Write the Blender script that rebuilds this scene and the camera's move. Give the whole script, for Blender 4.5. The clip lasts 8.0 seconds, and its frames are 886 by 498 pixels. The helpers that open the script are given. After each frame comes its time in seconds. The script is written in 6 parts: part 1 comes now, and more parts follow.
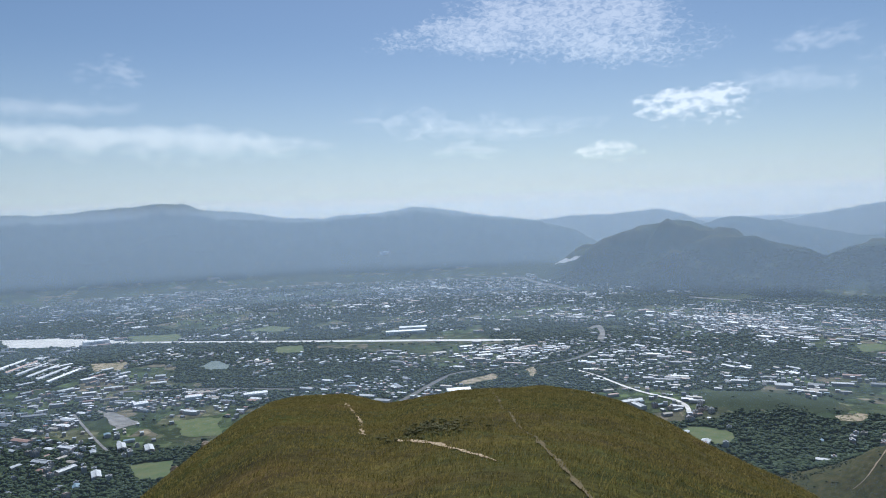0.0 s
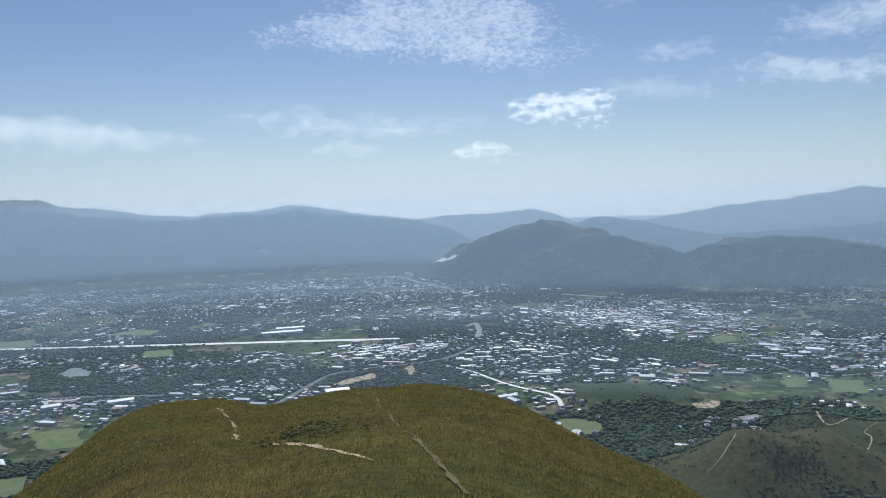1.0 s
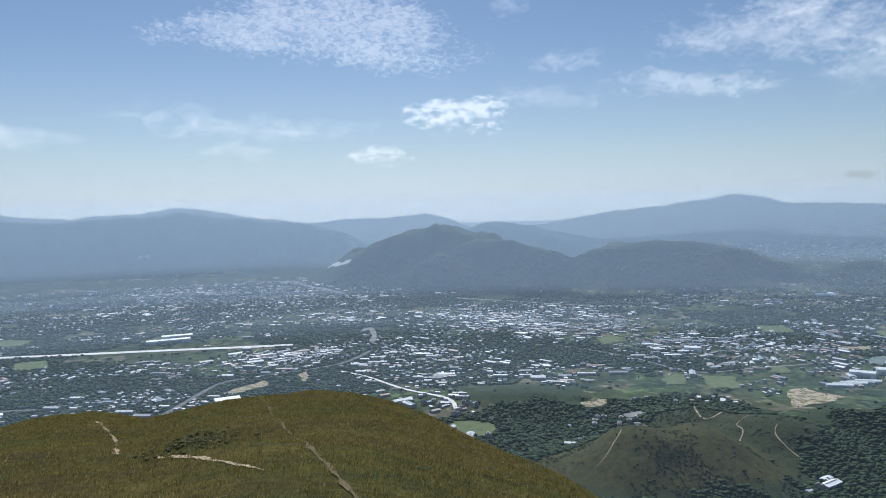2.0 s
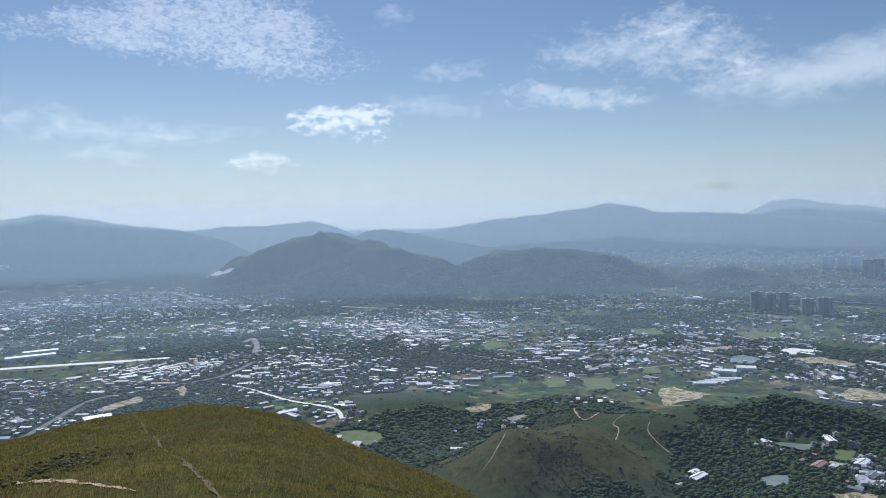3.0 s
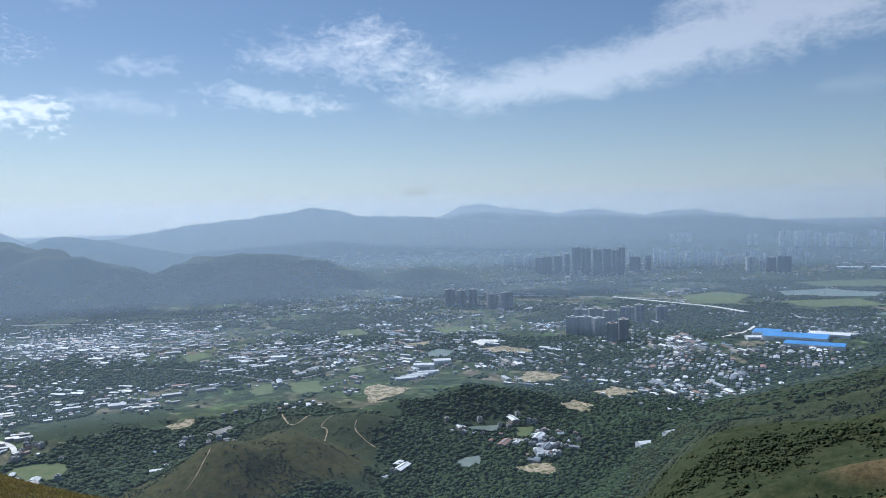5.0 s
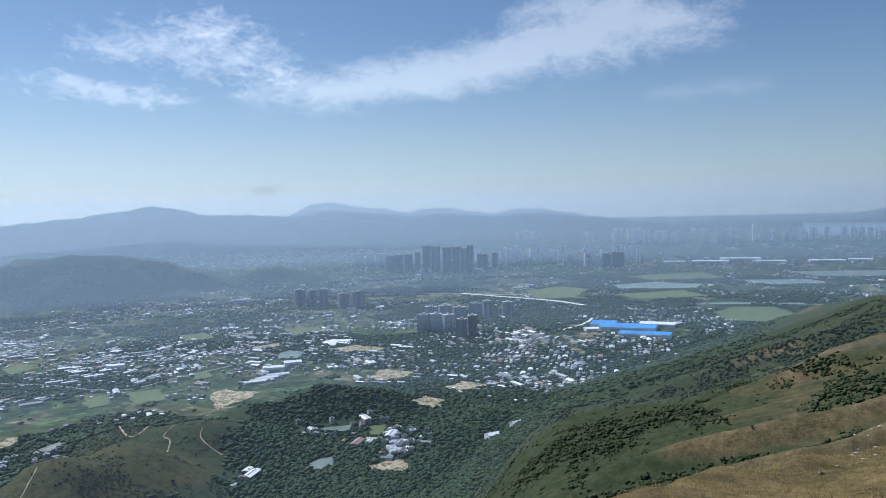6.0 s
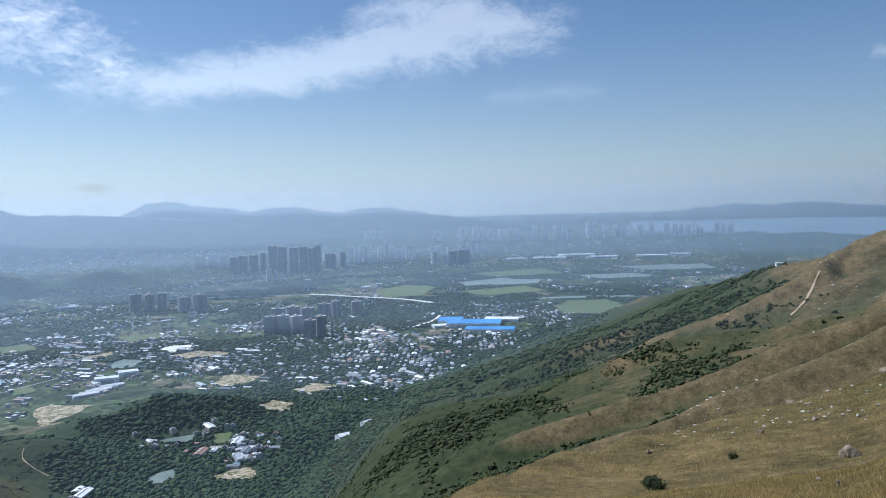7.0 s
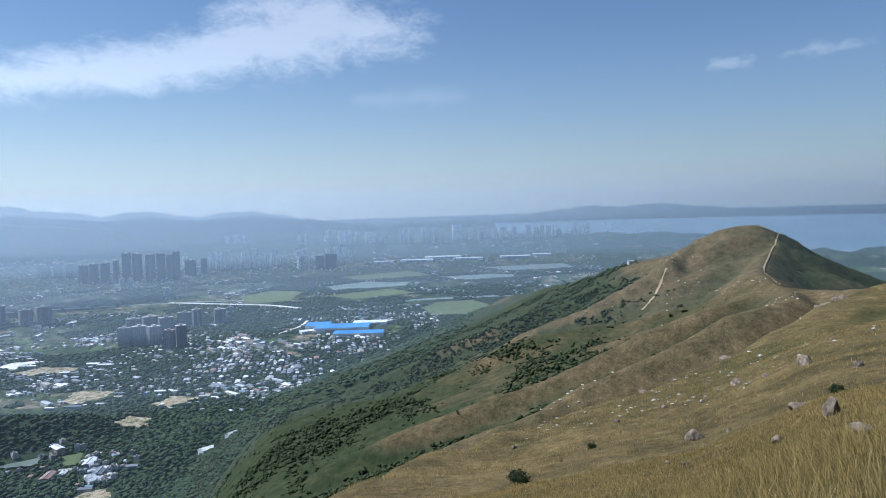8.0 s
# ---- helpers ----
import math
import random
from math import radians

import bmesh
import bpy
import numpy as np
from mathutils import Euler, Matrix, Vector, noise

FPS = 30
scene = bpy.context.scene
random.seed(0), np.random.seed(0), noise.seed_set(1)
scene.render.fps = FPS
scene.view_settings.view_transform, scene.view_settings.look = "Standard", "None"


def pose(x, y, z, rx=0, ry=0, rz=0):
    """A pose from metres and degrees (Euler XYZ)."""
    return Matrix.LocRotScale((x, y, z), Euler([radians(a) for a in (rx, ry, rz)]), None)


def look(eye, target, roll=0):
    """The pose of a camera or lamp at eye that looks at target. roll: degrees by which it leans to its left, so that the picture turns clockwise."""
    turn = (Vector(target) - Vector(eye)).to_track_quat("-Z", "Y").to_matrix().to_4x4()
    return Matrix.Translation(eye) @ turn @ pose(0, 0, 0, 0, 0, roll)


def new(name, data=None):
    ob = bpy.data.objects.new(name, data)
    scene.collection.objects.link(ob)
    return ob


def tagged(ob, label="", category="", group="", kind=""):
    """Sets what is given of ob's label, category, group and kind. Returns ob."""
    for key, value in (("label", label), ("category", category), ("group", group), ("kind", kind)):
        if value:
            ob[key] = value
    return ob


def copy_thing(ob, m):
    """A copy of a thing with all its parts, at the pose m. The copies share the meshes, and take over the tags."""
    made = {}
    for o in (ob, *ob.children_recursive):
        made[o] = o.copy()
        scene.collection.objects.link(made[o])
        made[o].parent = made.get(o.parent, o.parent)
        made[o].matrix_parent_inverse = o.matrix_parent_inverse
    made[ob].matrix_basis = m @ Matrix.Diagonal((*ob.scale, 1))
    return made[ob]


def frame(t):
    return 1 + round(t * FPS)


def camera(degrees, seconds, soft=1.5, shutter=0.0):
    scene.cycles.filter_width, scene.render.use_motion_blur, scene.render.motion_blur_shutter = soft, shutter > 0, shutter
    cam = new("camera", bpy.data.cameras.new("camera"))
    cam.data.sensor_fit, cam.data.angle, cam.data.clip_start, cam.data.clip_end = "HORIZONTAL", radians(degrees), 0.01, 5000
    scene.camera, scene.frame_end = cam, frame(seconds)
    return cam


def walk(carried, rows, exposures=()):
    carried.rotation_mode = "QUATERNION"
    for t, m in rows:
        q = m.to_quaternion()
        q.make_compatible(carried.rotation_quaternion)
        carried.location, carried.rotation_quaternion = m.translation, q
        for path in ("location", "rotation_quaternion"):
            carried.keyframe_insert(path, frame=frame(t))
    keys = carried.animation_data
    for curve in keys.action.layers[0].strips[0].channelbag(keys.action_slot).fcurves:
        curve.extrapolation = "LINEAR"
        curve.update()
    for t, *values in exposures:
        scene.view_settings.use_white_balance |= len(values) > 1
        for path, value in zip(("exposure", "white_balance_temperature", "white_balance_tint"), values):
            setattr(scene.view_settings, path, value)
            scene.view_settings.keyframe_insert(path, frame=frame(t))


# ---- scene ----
# The eye stands 450 m over the plain. Directions are degrees clockwise from +y.
EYE = 450.0
cam = camera(61.02, 8.0, soft=1.0)
# seconds, x, y, and the turn in degrees
PATH = [
    (0.0, 0.000, 0.000, 87.40, 2.10, 0.00),
    (0.5, 0.042, -0.002, 87.18, 1.89, -4.80),
    (1.0, 0.080, -0.006, 87.03, 1.72, -9.22),
    (2.5, 0.182, -0.034, 87.36, 1.21, -21.32),
    (3.0, 0.218, -0.050, 87.57, 1.15, -25.88),
    (3.5, 0.257, -0.071, 87.64, 1.21, -30.94),
    (4.0, 0.297, -0.097, 87.62, 1.33, -36.39),
    (5.5, 0.404, -0.205, 87.24, 1.41, -53.89),
    (6.0, 0.430, -0.246, 87.04, 1.42, -59.46),
    (6.5, 0.454, -0.291, 86.85, 1.40, -65.34),
    (7.0, 0.473, -0.336, 86.69, 1.52, -71.01),
    (7.5, 0.486, -0.381, 86.64, 1.68, -76.30),
    (8.0, 0.494, -0.422, 86.64, 1.82, -81.12),
]
walk(cam, [(t, pose(x, y, EYE, rx, ry, rz)) for t, x, y, rx, ry, rz in PATH], exposures=[(0.0, -0.06, 5700, 9.5), (3.0, -0.07, 5660, 9.5), (5.5, 0.04, 5520, 9.5), (8.0, 0.26, 5400, 10)])

# ---- light ----
SUN_AZ, SUN_EL = 7.0, 50.0
world = bpy.data.worlds.new("world")
scene.world = world
world.use_nodes = True
wn = world.node_tree
sky = wn.nodes.new("ShaderNodeTexSky")
sky.sky_type, sky.sun_disc = "NISHITA", False
sky.sun_elevation, sky.sun_rotation = radians(SUN_EL), radians(SUN_AZ)
sky.altitude, sky.air_density, sky.dust_density, sky.ozone_density = 300, 1.0, 0.5, 1.6
wn.nodes["Background"].inputs["Strength"].default_value = 0.071
wn.links.new(sky.outputs[0], wn.nodes["Background"].inputs["Color"])
sun = new("sun", bpy.data.lights.new("sun", "SUN"))
sun.data.energy, sun.data.angle, sun.data.color = 4.9, radians(0.6), (1.0, 0.95, 0.86)
sa, se = radians(SUN_AZ), radians(SUN_EL)
sun.matrix_world = look((1000 * math.sin(sa) * math.cos(se), 1000 * math.cos(sa) * math.cos(se), EYE + 1000 * math.sin(se)), (0, 0, EYE))

# ---- plan: true metres round the eye; what lies past 2.2 km is drawn in to keep the whole view within five kilometres ----
NEAR, DEEP = 2200.0, 2650.0


def drawn_in(r):
    r = np.asarray(r, float)
    return np.where(r < NEAR, r, NEAR + DEEP * (1 - np.exp(-np.maximum(r - NEAR, 0) / DEEP)))


def W(x, y, z):
    """True place to scene place (same direction from the eye)."""
    x, y, z = (np.asarray(v, float) for v in (x, y, z))
    r = np.maximum(np.hypot(x, y), 1e-6)
    s = drawn_in(r) / r
    return x * s, y * s, EYE + (z - EYE) * s


def polar(az, r):
    a = np.radians(az)
    return r * np.sin(a), r * np.cos(a)


rng = np.random.default_rng(7)
LATTICE = rng.random((256, 256))


def vnoise(x, y):
    x, y = np.asarray(x, float), np.asarray(y, float)
    i, j = np.floor(x).astype(int), np.floor(y).astype(int)
    u, v = x - i, y - j
    u, v = u * u * (3 - 2 * u), v * v * (3 - 2 * v)
    g = lambda a, b: LATTICE[a & 255, b & 255]
    return (g(i, j) * (1 - u) + g(i + 1, j) * u) * (1 - v) + (g(i, j + 1) * (1 - u) + g(i + 1, j + 1) * u) * v


def fbm(x, y, size, octaves=4):
    """Noise about 0, -0.5 to 0.5, its largest forms 'size' metres across."""
    t, a, n = 0, 1.0, 0
    for k in range(octaves):
        f = 2 ** k / size
        t = t + a * (vnoise(x * f + 17.3 * k, y * f + 5.1 * k) - 0.5)
        n += a
        a *= 0.5
    return t / n * 1.3


def smooth(v, lo, hi):
    u = np.clip((np.asarray(v, float) - lo) / (hi - lo), 0, 1)
    return u * u * (3 - 2 * u)


# crests of our own mountain, outwards from the eye: direction, distance, elevation angle
SHOULDER = [(-180, 60, -28), (-60, 50, -32), (-35, 68, -26), (-22.5, 81, -18.8), (-19.7, 94, -17.0), (-16.9, 111, -15.3), (-15.2, 124, -14.3),
            (-13.3, 142, -13.4), (-11, 159, -13.2), (-8, 165, -13.3), (-6.3, 159, -13.8), (-4.8, 135, -14.3), (-2, 119, -14.0), (0.6, 124, -13.65),
            (3.2, 132, -13.4), (7.1, 138, -13.3), (10.1, 132, -13.65), (13, 124, -14.4), (15.8, 113, -15.5), (18.6, 103, -16.9), (22, 89, -18.3),
            (26, 76, -19.8), (32, 65, -22.5), (40, 42, -27), (52, 40, -30), (62, 42, -28), (68, 50, -24)]
BROWN_SLOPE = [(72.4, 60, -21.1), (74.6, 72, -20.15), (76.8, 85, -19.5), (81.2, 110, -18.5), (85.6, 145, -17.1), (90, 175, -15.9), (94.2, 205, -14.4),
               (98.3, 235, -13.1), (100.3, 255, -12.3), (102.2, 270, -11.13), (104.1, 288, -9.96), (105.9, 305, -8.84), (107.3, 325, -7.82), (109.4, 350, -6.81), (111.6, 380, -6.0), (120, 420, -4), (180, 60, -28)]
RIB = [(-180, -30), (72, -27), (80, -24), (85.5, -21.2), (87.7, -20.1), (89.9, -18.8), (94.2, -16.6), (98.3, -14.9), (102.2, -13.7), (105.9, -12.5), (109.4, -11.7), (120, -10), (180, -30)]
SADDLE = [(-180, 300, -32), (40, 300, -32), (60, 300, -31), (72, 330, -23), (81.2, 330, -17.66), (83.5, 335, -16.7), (85.7, 340, -15.9), (87.8, 365, -15.1), (90, 390, -14.07), (92.1, 415, -13.14), (94.2, 440, -12.37),
          (96.3, 460, -11.39), (98.3, 480, -10.45), (101.4, 500, -8.97), (103.3, 520, -8.05), (107.3, 555, -7.13), (109.4, 580, -6.73), (111.6, 600, -6.11), (120, 650, -3), (180, 300, -32)]
FOLD = [(-180, 450, -30), (40, 450, -30), (60, 480, -28), (68, 500, -22.5), (76.9, 510, -16.76), (81.3, 520, -15.95), (85.7, 530, -14.8), (87.9, 540, -14.07), (90, 550, -12.83), (92.2, 570, -12.2), (94.3, 585, -11.22),
        (96.3, 600, -10.09), (98.3, 620, -9.03), (100.3, 640, -7.91), (102.6, 665, -6.63), (103.7, 680, -6.34), (108, 700, -6.6), (120, 760, -5), (180, 450, -30)]
SPUR = [(-180, 700, -28), (40, 700, -28), (60, 800, -25), (68, 850, -20.5), (74.8, 880, -15.75), (77, 880, -14.43), (79.2, 860, -13.9), (81.4, 820, -12.72), (83.6, 780, -11.72), (85.8, 740, -10.29), (88, 740, -9.05), (90.1, 750, -8.35),
        (92.3, 770, -7.82), (94.3, 790, -7.2), (96.4, 800, -5.96), (100, 830, -5.3), (104, 850, -5.0), (108, 850, -6), (111, 850, -6.8), (120, 900, -6), (180, 700, -28)]
PEAK = [(-180, 1000, -25), (40, 1050, -23.4), (60, 1150, -21.1), (68, 1500, -16.2), (75.5, 2300, -10.9), (81.5, 2400, -8.74), (83.7, 2100, -7.9), (85.9, 1800, -7.1), (90.2, 1500, -6.24),
        (92.7, 1300, -5.72), (94.8, 1220, -4.74), (98, 1130, -4.15), (99.6, 1090, -3.31), (101.1, 1060, -2.44), (102.3, 1050, -2.14), (103.9, 1050, -2.13), (105.6, 1080, -2.79),
        (107.3, 1100, -3.97), (109.4, 1120, -4.92), (111.3, 1150, -5.75), (120, 1250, -9), (180, 1000, -25)]


def knots(table, az):
    t = np.array(table, float)
    fine = np.arange(-180, 180.01, 0.2)
    ker = np.hanning(9)
    ker /= ker.sum()
    out = []
    for c in (1, 2):
        v = np.interp(fine, t[:, 0], t[:, c])
        v = np.convolve(np.pad(v, 4, mode="edge"), ker, "valid")
        out.append(np.interp(az, fine, v))
    return out


def hermite(r, R, T):
    """Monotone cubic through the knots R, T (lists of arrays), at r."""
    h = [R[i + 1] - R[i] for i in range(len(R) - 1)]
    d = [(T[i + 1] - T[i]) / h[i] for i in range(len(h))]
    m = [d[0]] + [np.where(d[i - 1] * d[i] > 0, 2 * d[i - 1] * d[i] / (d[i - 1] + d[i] + np.where(d[i - 1] + d[i] == 0, 1e-9, 0)), 0) for i in range(1, len(d))] + [d[-1]]
    out = np.where(r <= R[0], T[0], T[-1])
    for i in range(len(h)):
        u = (r - R[i]) / h[i]
        ok = (u >= 0) & (u < 1)
        v = T[i] * (1 + 2 * u) * (1 - u) ** 2 + h[i] * m[i] * u * (1 - u) ** 2 + T[i + 1] * u * u * (3 - 2 * u) + h[i] * m[i + 1] * u * u * (u - 1)
        out = np.where(ok, v, out)
    return out


# ridges of the neighbour summit and its spurs: direction, distance, elevation; then the steepness of the sides
RIDGES = [
    ([(81.5, 2400, -8.9), (85.9, 1800, -7.1), (90.2, 1500, -6.24), (92.7, 1300, -5.72), (94.8, 1220, -4.74), (98, 1130, -4.15), (99.6, 1090, -3.31), (101.1, 1060, -2.44),
      (102.3, 1050, -2.14), (103.9, 1050, -2.13), (105.6, 1080, -2.79), (107.3, 1100, -3.97), (109.4, 1120, -4.92), (111.3, 1150, -5.75), (120, 1250, -9)], 0.55),
    ([(96.5, 1180, -4.6), (94.4, 1110, -5.7), (90.2, 1075, -7.6), (85.9, 1052, -9.1), (82.8, 1040, -10.2), (77.1, 1020, -12.4), (73.6, 1010, -13.6), (70, 1020, -16.5), (66, 1040, -20.0), (60, 1100, -23.5)], 0.55),
    ([(100.2, 1070, -3.3), (97.6, 960, -4.6), (94.3, 935, -6.7), (91.8, 912, -7.9), (89.3, 900, -8.9), (87.1, 888, -9.9), (84.9, 880, -11.1), (83.2, 874, -12.1), (80.7, 866, -13.5), (76.9, 856, -15.7), (73.4, 852, -17.1), (69, 860, -19.8), (64, 880, -23.5), (58, 920, -27)], 0.78),
    ([(103.9, 1045, -2.3), (105.3, 1010, -3.3), (104.5, 930, -4.4), (104.2, 840, -5.5), (105.2, 740, -6.4), (102.2, 700, -7.4), (99.5, 676, -8.1), (96.3, 655, -9.7), (93.9, 643, -10.9), (91.7, 634, -12.0), (90.0, 627, -12.8), (87.0, 615, -14.1), (84.0, 606, -14.9),
      (76.9, 594, -17.1), (71.5, 589, -19.2), (66, 605, -23), (58, 650, -30), (54, 690, -34)], 0.74),
    ([(105.2, 730, -6.5), (105.9, 590, -7.2), (103.7, 553, -8.0), (101.8, 540, -8.6), (99.9, 531, -9.8), (97.5, 520, -11.1), (94.2, 507, -12.6), (92.1, 500, -13.6), (89.6, 490, -15.1), (87.4, 483, -16.1), (83.9, 475, -17.3), (78, 466, -19.4), (70.5, 462, -22.6), (62, 490, -29), (54, 560, -36)], 0.66),
    ([(105.4, 725, -6.5), (108.5, 660, -6.7), (111.6, 610, -6.2), (120, 650, -3), (150, 500, -8)], 0.5),
]


def ridge_field(az, r):
    """Height over the eye of the ridges beyond the near slope, and how far each point lies from its crest line."""
    shape = np.shape(r)
    x, y = (np.ravel(v) for v in polar(az, r))
    top, off = np.full(x.shape, -1e4), np.full(x.shape, 1e4)
    use = np.where((np.ravel(az) > 50) & (np.ravel(az) < 150) & (np.ravel(r) < 3600) & (np.ravel(r) > 40))[0]
    px_, py_ = x[use], y[use]
    px_, py_ = px_ + 16 * fbm(px_, py_, 130, 3), py_ + 16 * fbm(py_ + 40, px_, 130, 3)
    best, near = top[use], off[use]
    for crest, steep in RIDGES:
        c = np.array(crest, float)
        cx, cy = polar(c[:, 0], c[:, 1])
        cz = c[:, 1] * np.tan(np.radians(c[:, 2]))
        d2, hz_ = np.full(px_.shape, 1e12), np.zeros(px_.shape)
        for i in range(len(c) - 1):
            dx, dy = cx[i + 1] - cx[i], cy[i + 1] - cy[i]
            u = np.clip(((px_ - cx[i]) * dx + (py_ - cy[i]) * dy) / (dx * dx + dy * dy), 0, 1)
            q = (px_ - cx[i] - u * dx) ** 2 + (py_ - cy[i] - u * dy) ** 2
            closer = q < d2
            d2 = np.where(closer, q, d2)
            hz_ = np.where(closer, cz[i] + u * (cz[i + 1] - cz[i]), hz_)
        d = np.sqrt(d2)
        round_ = np.sqrt(d2 + 36.0) - 6.0
        h = hz_ - steep * (0.55 * round_ + 0.45 * 120 * (1 - np.exp(-round_ / 120)))
        k = 5.0
        near = np.where(h > best, d, near)
        both = np.maximum(best, h)
        best = np.where(np.abs(best - h) < k, both + (k - np.abs(best - h)) ** 2 / (4 * k), both)
    top[use], off[use] = best, near
    return top.reshape(shape), off.reshape(shape)


def own_mountain(az, r):
    """Height above the eye of the mountain that the eye stands on, with the summit beside it."""
    beyond = smooth(az, 58, 69) * (1 - smooth(az, 125, 140))
    r1, e1 = knots(SHOULDER + BROWN_SLOPE, az)
    d = np.maximum(r - r1, 0)
    back = (r1 + d) * np.tan(np.radians(e1)) - 0.22 * (np.sqrt(d * d + 25) - 5)
    ridges = np.maximum(np.maximum(ridge_field(az, r)[0], back), -EYE - 30.0)
    near = near_mountain(az, r)
    return near + beyond * smooth(r, r1 * 0.98, r1 * 1.04) * (ridges - near)


def near_mountain(az, r):
    """Height above the eye of the mountain that the eye stands on."""
    levels = [knots(SHOULDER + BROWN_SLOPE, az), knots(SADDLE, az), knots(FOLD, az), knots(SPUR, az), knots(PEAK, az)]
    R, Z = [np.full_like(r, 1.0)], [np.full_like(r, -1.65)]
    r1, e1 = levels[0]
    t1 = np.tan(np.radians(e1))
    flank, near_flank = smooth(az, 70, 84), 0.3 * smooth(az, 78, 90)
    rib = np.tan(np.radians(np.interp(az, [k[0] for k in RIB], [k[1] for k in RIB])))
    for q in (0.12, 0.3, 0.58, 0.8):
        rq = np.maximum(r1 * q, 1.5 + q)
        tq = t1 - 0.11 * (1 - q) ** 2 - 1.65 * (1 / rq - 1 / r1)
        if q == 0.58:
            tq = tq + near_flank * (rib - tq)
        if q == 0.8:
            tq = tq + near_flank * (np.minimum(rib, (rib + t1) / 2) - 0.006 - tq)
        R.append(rq)
        Z.append(tq * rq)
    prev = None
    for k, (rk, ek) in enumerate(levels):
        tk = np.tan(np.radians(ek))
        if k:
            rp, tp = prev
            rk = np.maximum(rk, rp * 1.15)
            # a hollow behind the nearer crest, then the face of the next
            for q, drop in ((0.3, 0.046), (0.68, 0.022)):
                rm = rp + q * (rk - rp)
                tm = tp + q * (tk - tp)
                if q == 0.3:
                    tm = tm + flank * (np.minimum(tp, tm) - tm)
                R.append(rm)
                Z.append((tm - drop * (0.6 + 0.4 * flank) - 0.012 * np.maximum(tp - tk, 0)) * rm)
        R.append(rk)
        Z.append(tk * rk)
        prev = (rk, tk)
    rk, tk = prev
    R.append(rk + 1.0 * np.maximum(EYE + tk * rk, 5) + 200)
    Z.append(np.full_like(r, -EYE - 30.0))
    return hermite(r, R, Z)


# low hills of the plain: direction, distance, height, width across, width along the view
KNOLLS = [(31.5, 1240, 84, 110, 150), (36.0, 1290, 78, 110, 150), (26.5, 1230, 34, 80, 120), (40.5, 1500, 52, 130, 130), (36, 1560, 34, 120, 120),
          (50, 1700, 56, 130, 100), (45.5, 1690, 30, 90, 90), (54, 1700, 36, 80, 90), (23, 1780, 22, 200, 120), (63, 1500, 25, 120, 150)]
# hills and ranges: (direction, elevation of the crest) ..., crest's distance, foot's distance, depth behind
RANGES = [
    ([(-60, 0.9), (-40, 1.1), (-30.5, 0.98), (-28.2, 0.9), (-25.4, 1.12), (-22.2, 1.33), (-20.4, 1.55), (-19.0, 1.5), (-17.6, 0.99), (-14.5, 0.67), (-12, 0.21), (-9.1, 0.1),
      (-5.7, 0.32), (-1.7, 0.69), (0.7, 0.34), (3.3, -0.14), (6.7, -0.56), (10, -1.5), (14, -4)], 8000, 6150, 3000),
    ([(0, -3), (6, -0.7), (9.9, -0.41), (12.9, -0.37), (15.9, -0.07), (17.2, -0.37), (19.2, -1.15), (23, -2.5)], 10600, 9300, 2000),
    ([(7.5, -4.6), (9.2, -3.54), (11.7, -2.35), (14.3, -1.57), (16.4, -1.05), (17.3, -0.95), (18.4, -1.15), (20.5, -1.9), (24, -3.2), (29, -5)], 5300, 4250, 450),
    ([(14, -4.5), (17.5, -2.0), (19, -1.28), (20.3, -0.9), (21.1, -0.82), (23.3, -1.04), (24.6, -1.45), (27, -1.9), (33, -3), (38, -4.5)], 6900, 5900, 800),
    ([(12, -5.6), (14.4, -4.3), (17.3, -3.0), (19.9, -2.05), (22.7, -2.35), (26.2, -3.5), (29, -5)], 4750, 4000, 450),
    ([(22, -5.6), (25.4, -4.39), (28.4, -3.15), (33, -2.36), (35.9, -2.69), (38.6, -3.08), (41, -3.86), (44, -4.9), (47, -5.6)], 4950, 3950, 700),
    ([(42, -5.3), (44, -4.5), (46.5, -3.83), (48.6, -4.2), (50.6, -4.73), (53, -5.4)], 5100, 4500, 500),
    ([(18, -2.4), (23.9, -1.21), (27.3, -0.64), (31.2, -0.13), (35.1, 0.27), (38.3, 0.78), (39.5, 0.66), (41.8, 0.12), (45.5, -0.05), (50.2, -0.35), (54, -0.62), (57.5, -1.19),
      (60.5, -2.05), (63, -3)], 10000, 9000, 1500),
    ([(40, -1.2), (47.7, -0.2), (49.5, 0.75), (51.2, 0.85), (52.9, 0.45), (56.7, 0.01), (60.1, 0.14), (63.1, -0.27), (66, 0.05), (66.8, 0.05), (69.2, -0.42), (73.2, -1.0), (76.9, -1.55), (80, -1.9)], 13500, 12000, 1500),
    ([(82, -1.8), (85.2, -1.1), (88.3, -0.8), (92.2, -0.4), (94.5, -0.5), (96.9, -0.35), (101.2, -0.75), (106, -1.0), (112, -1.15), (118, -1.3)], 19000, 17500, 1500),
]


def bell(u):
    u = np.clip(u, 0, 1)
    return u * u * (3 - 2 * u)


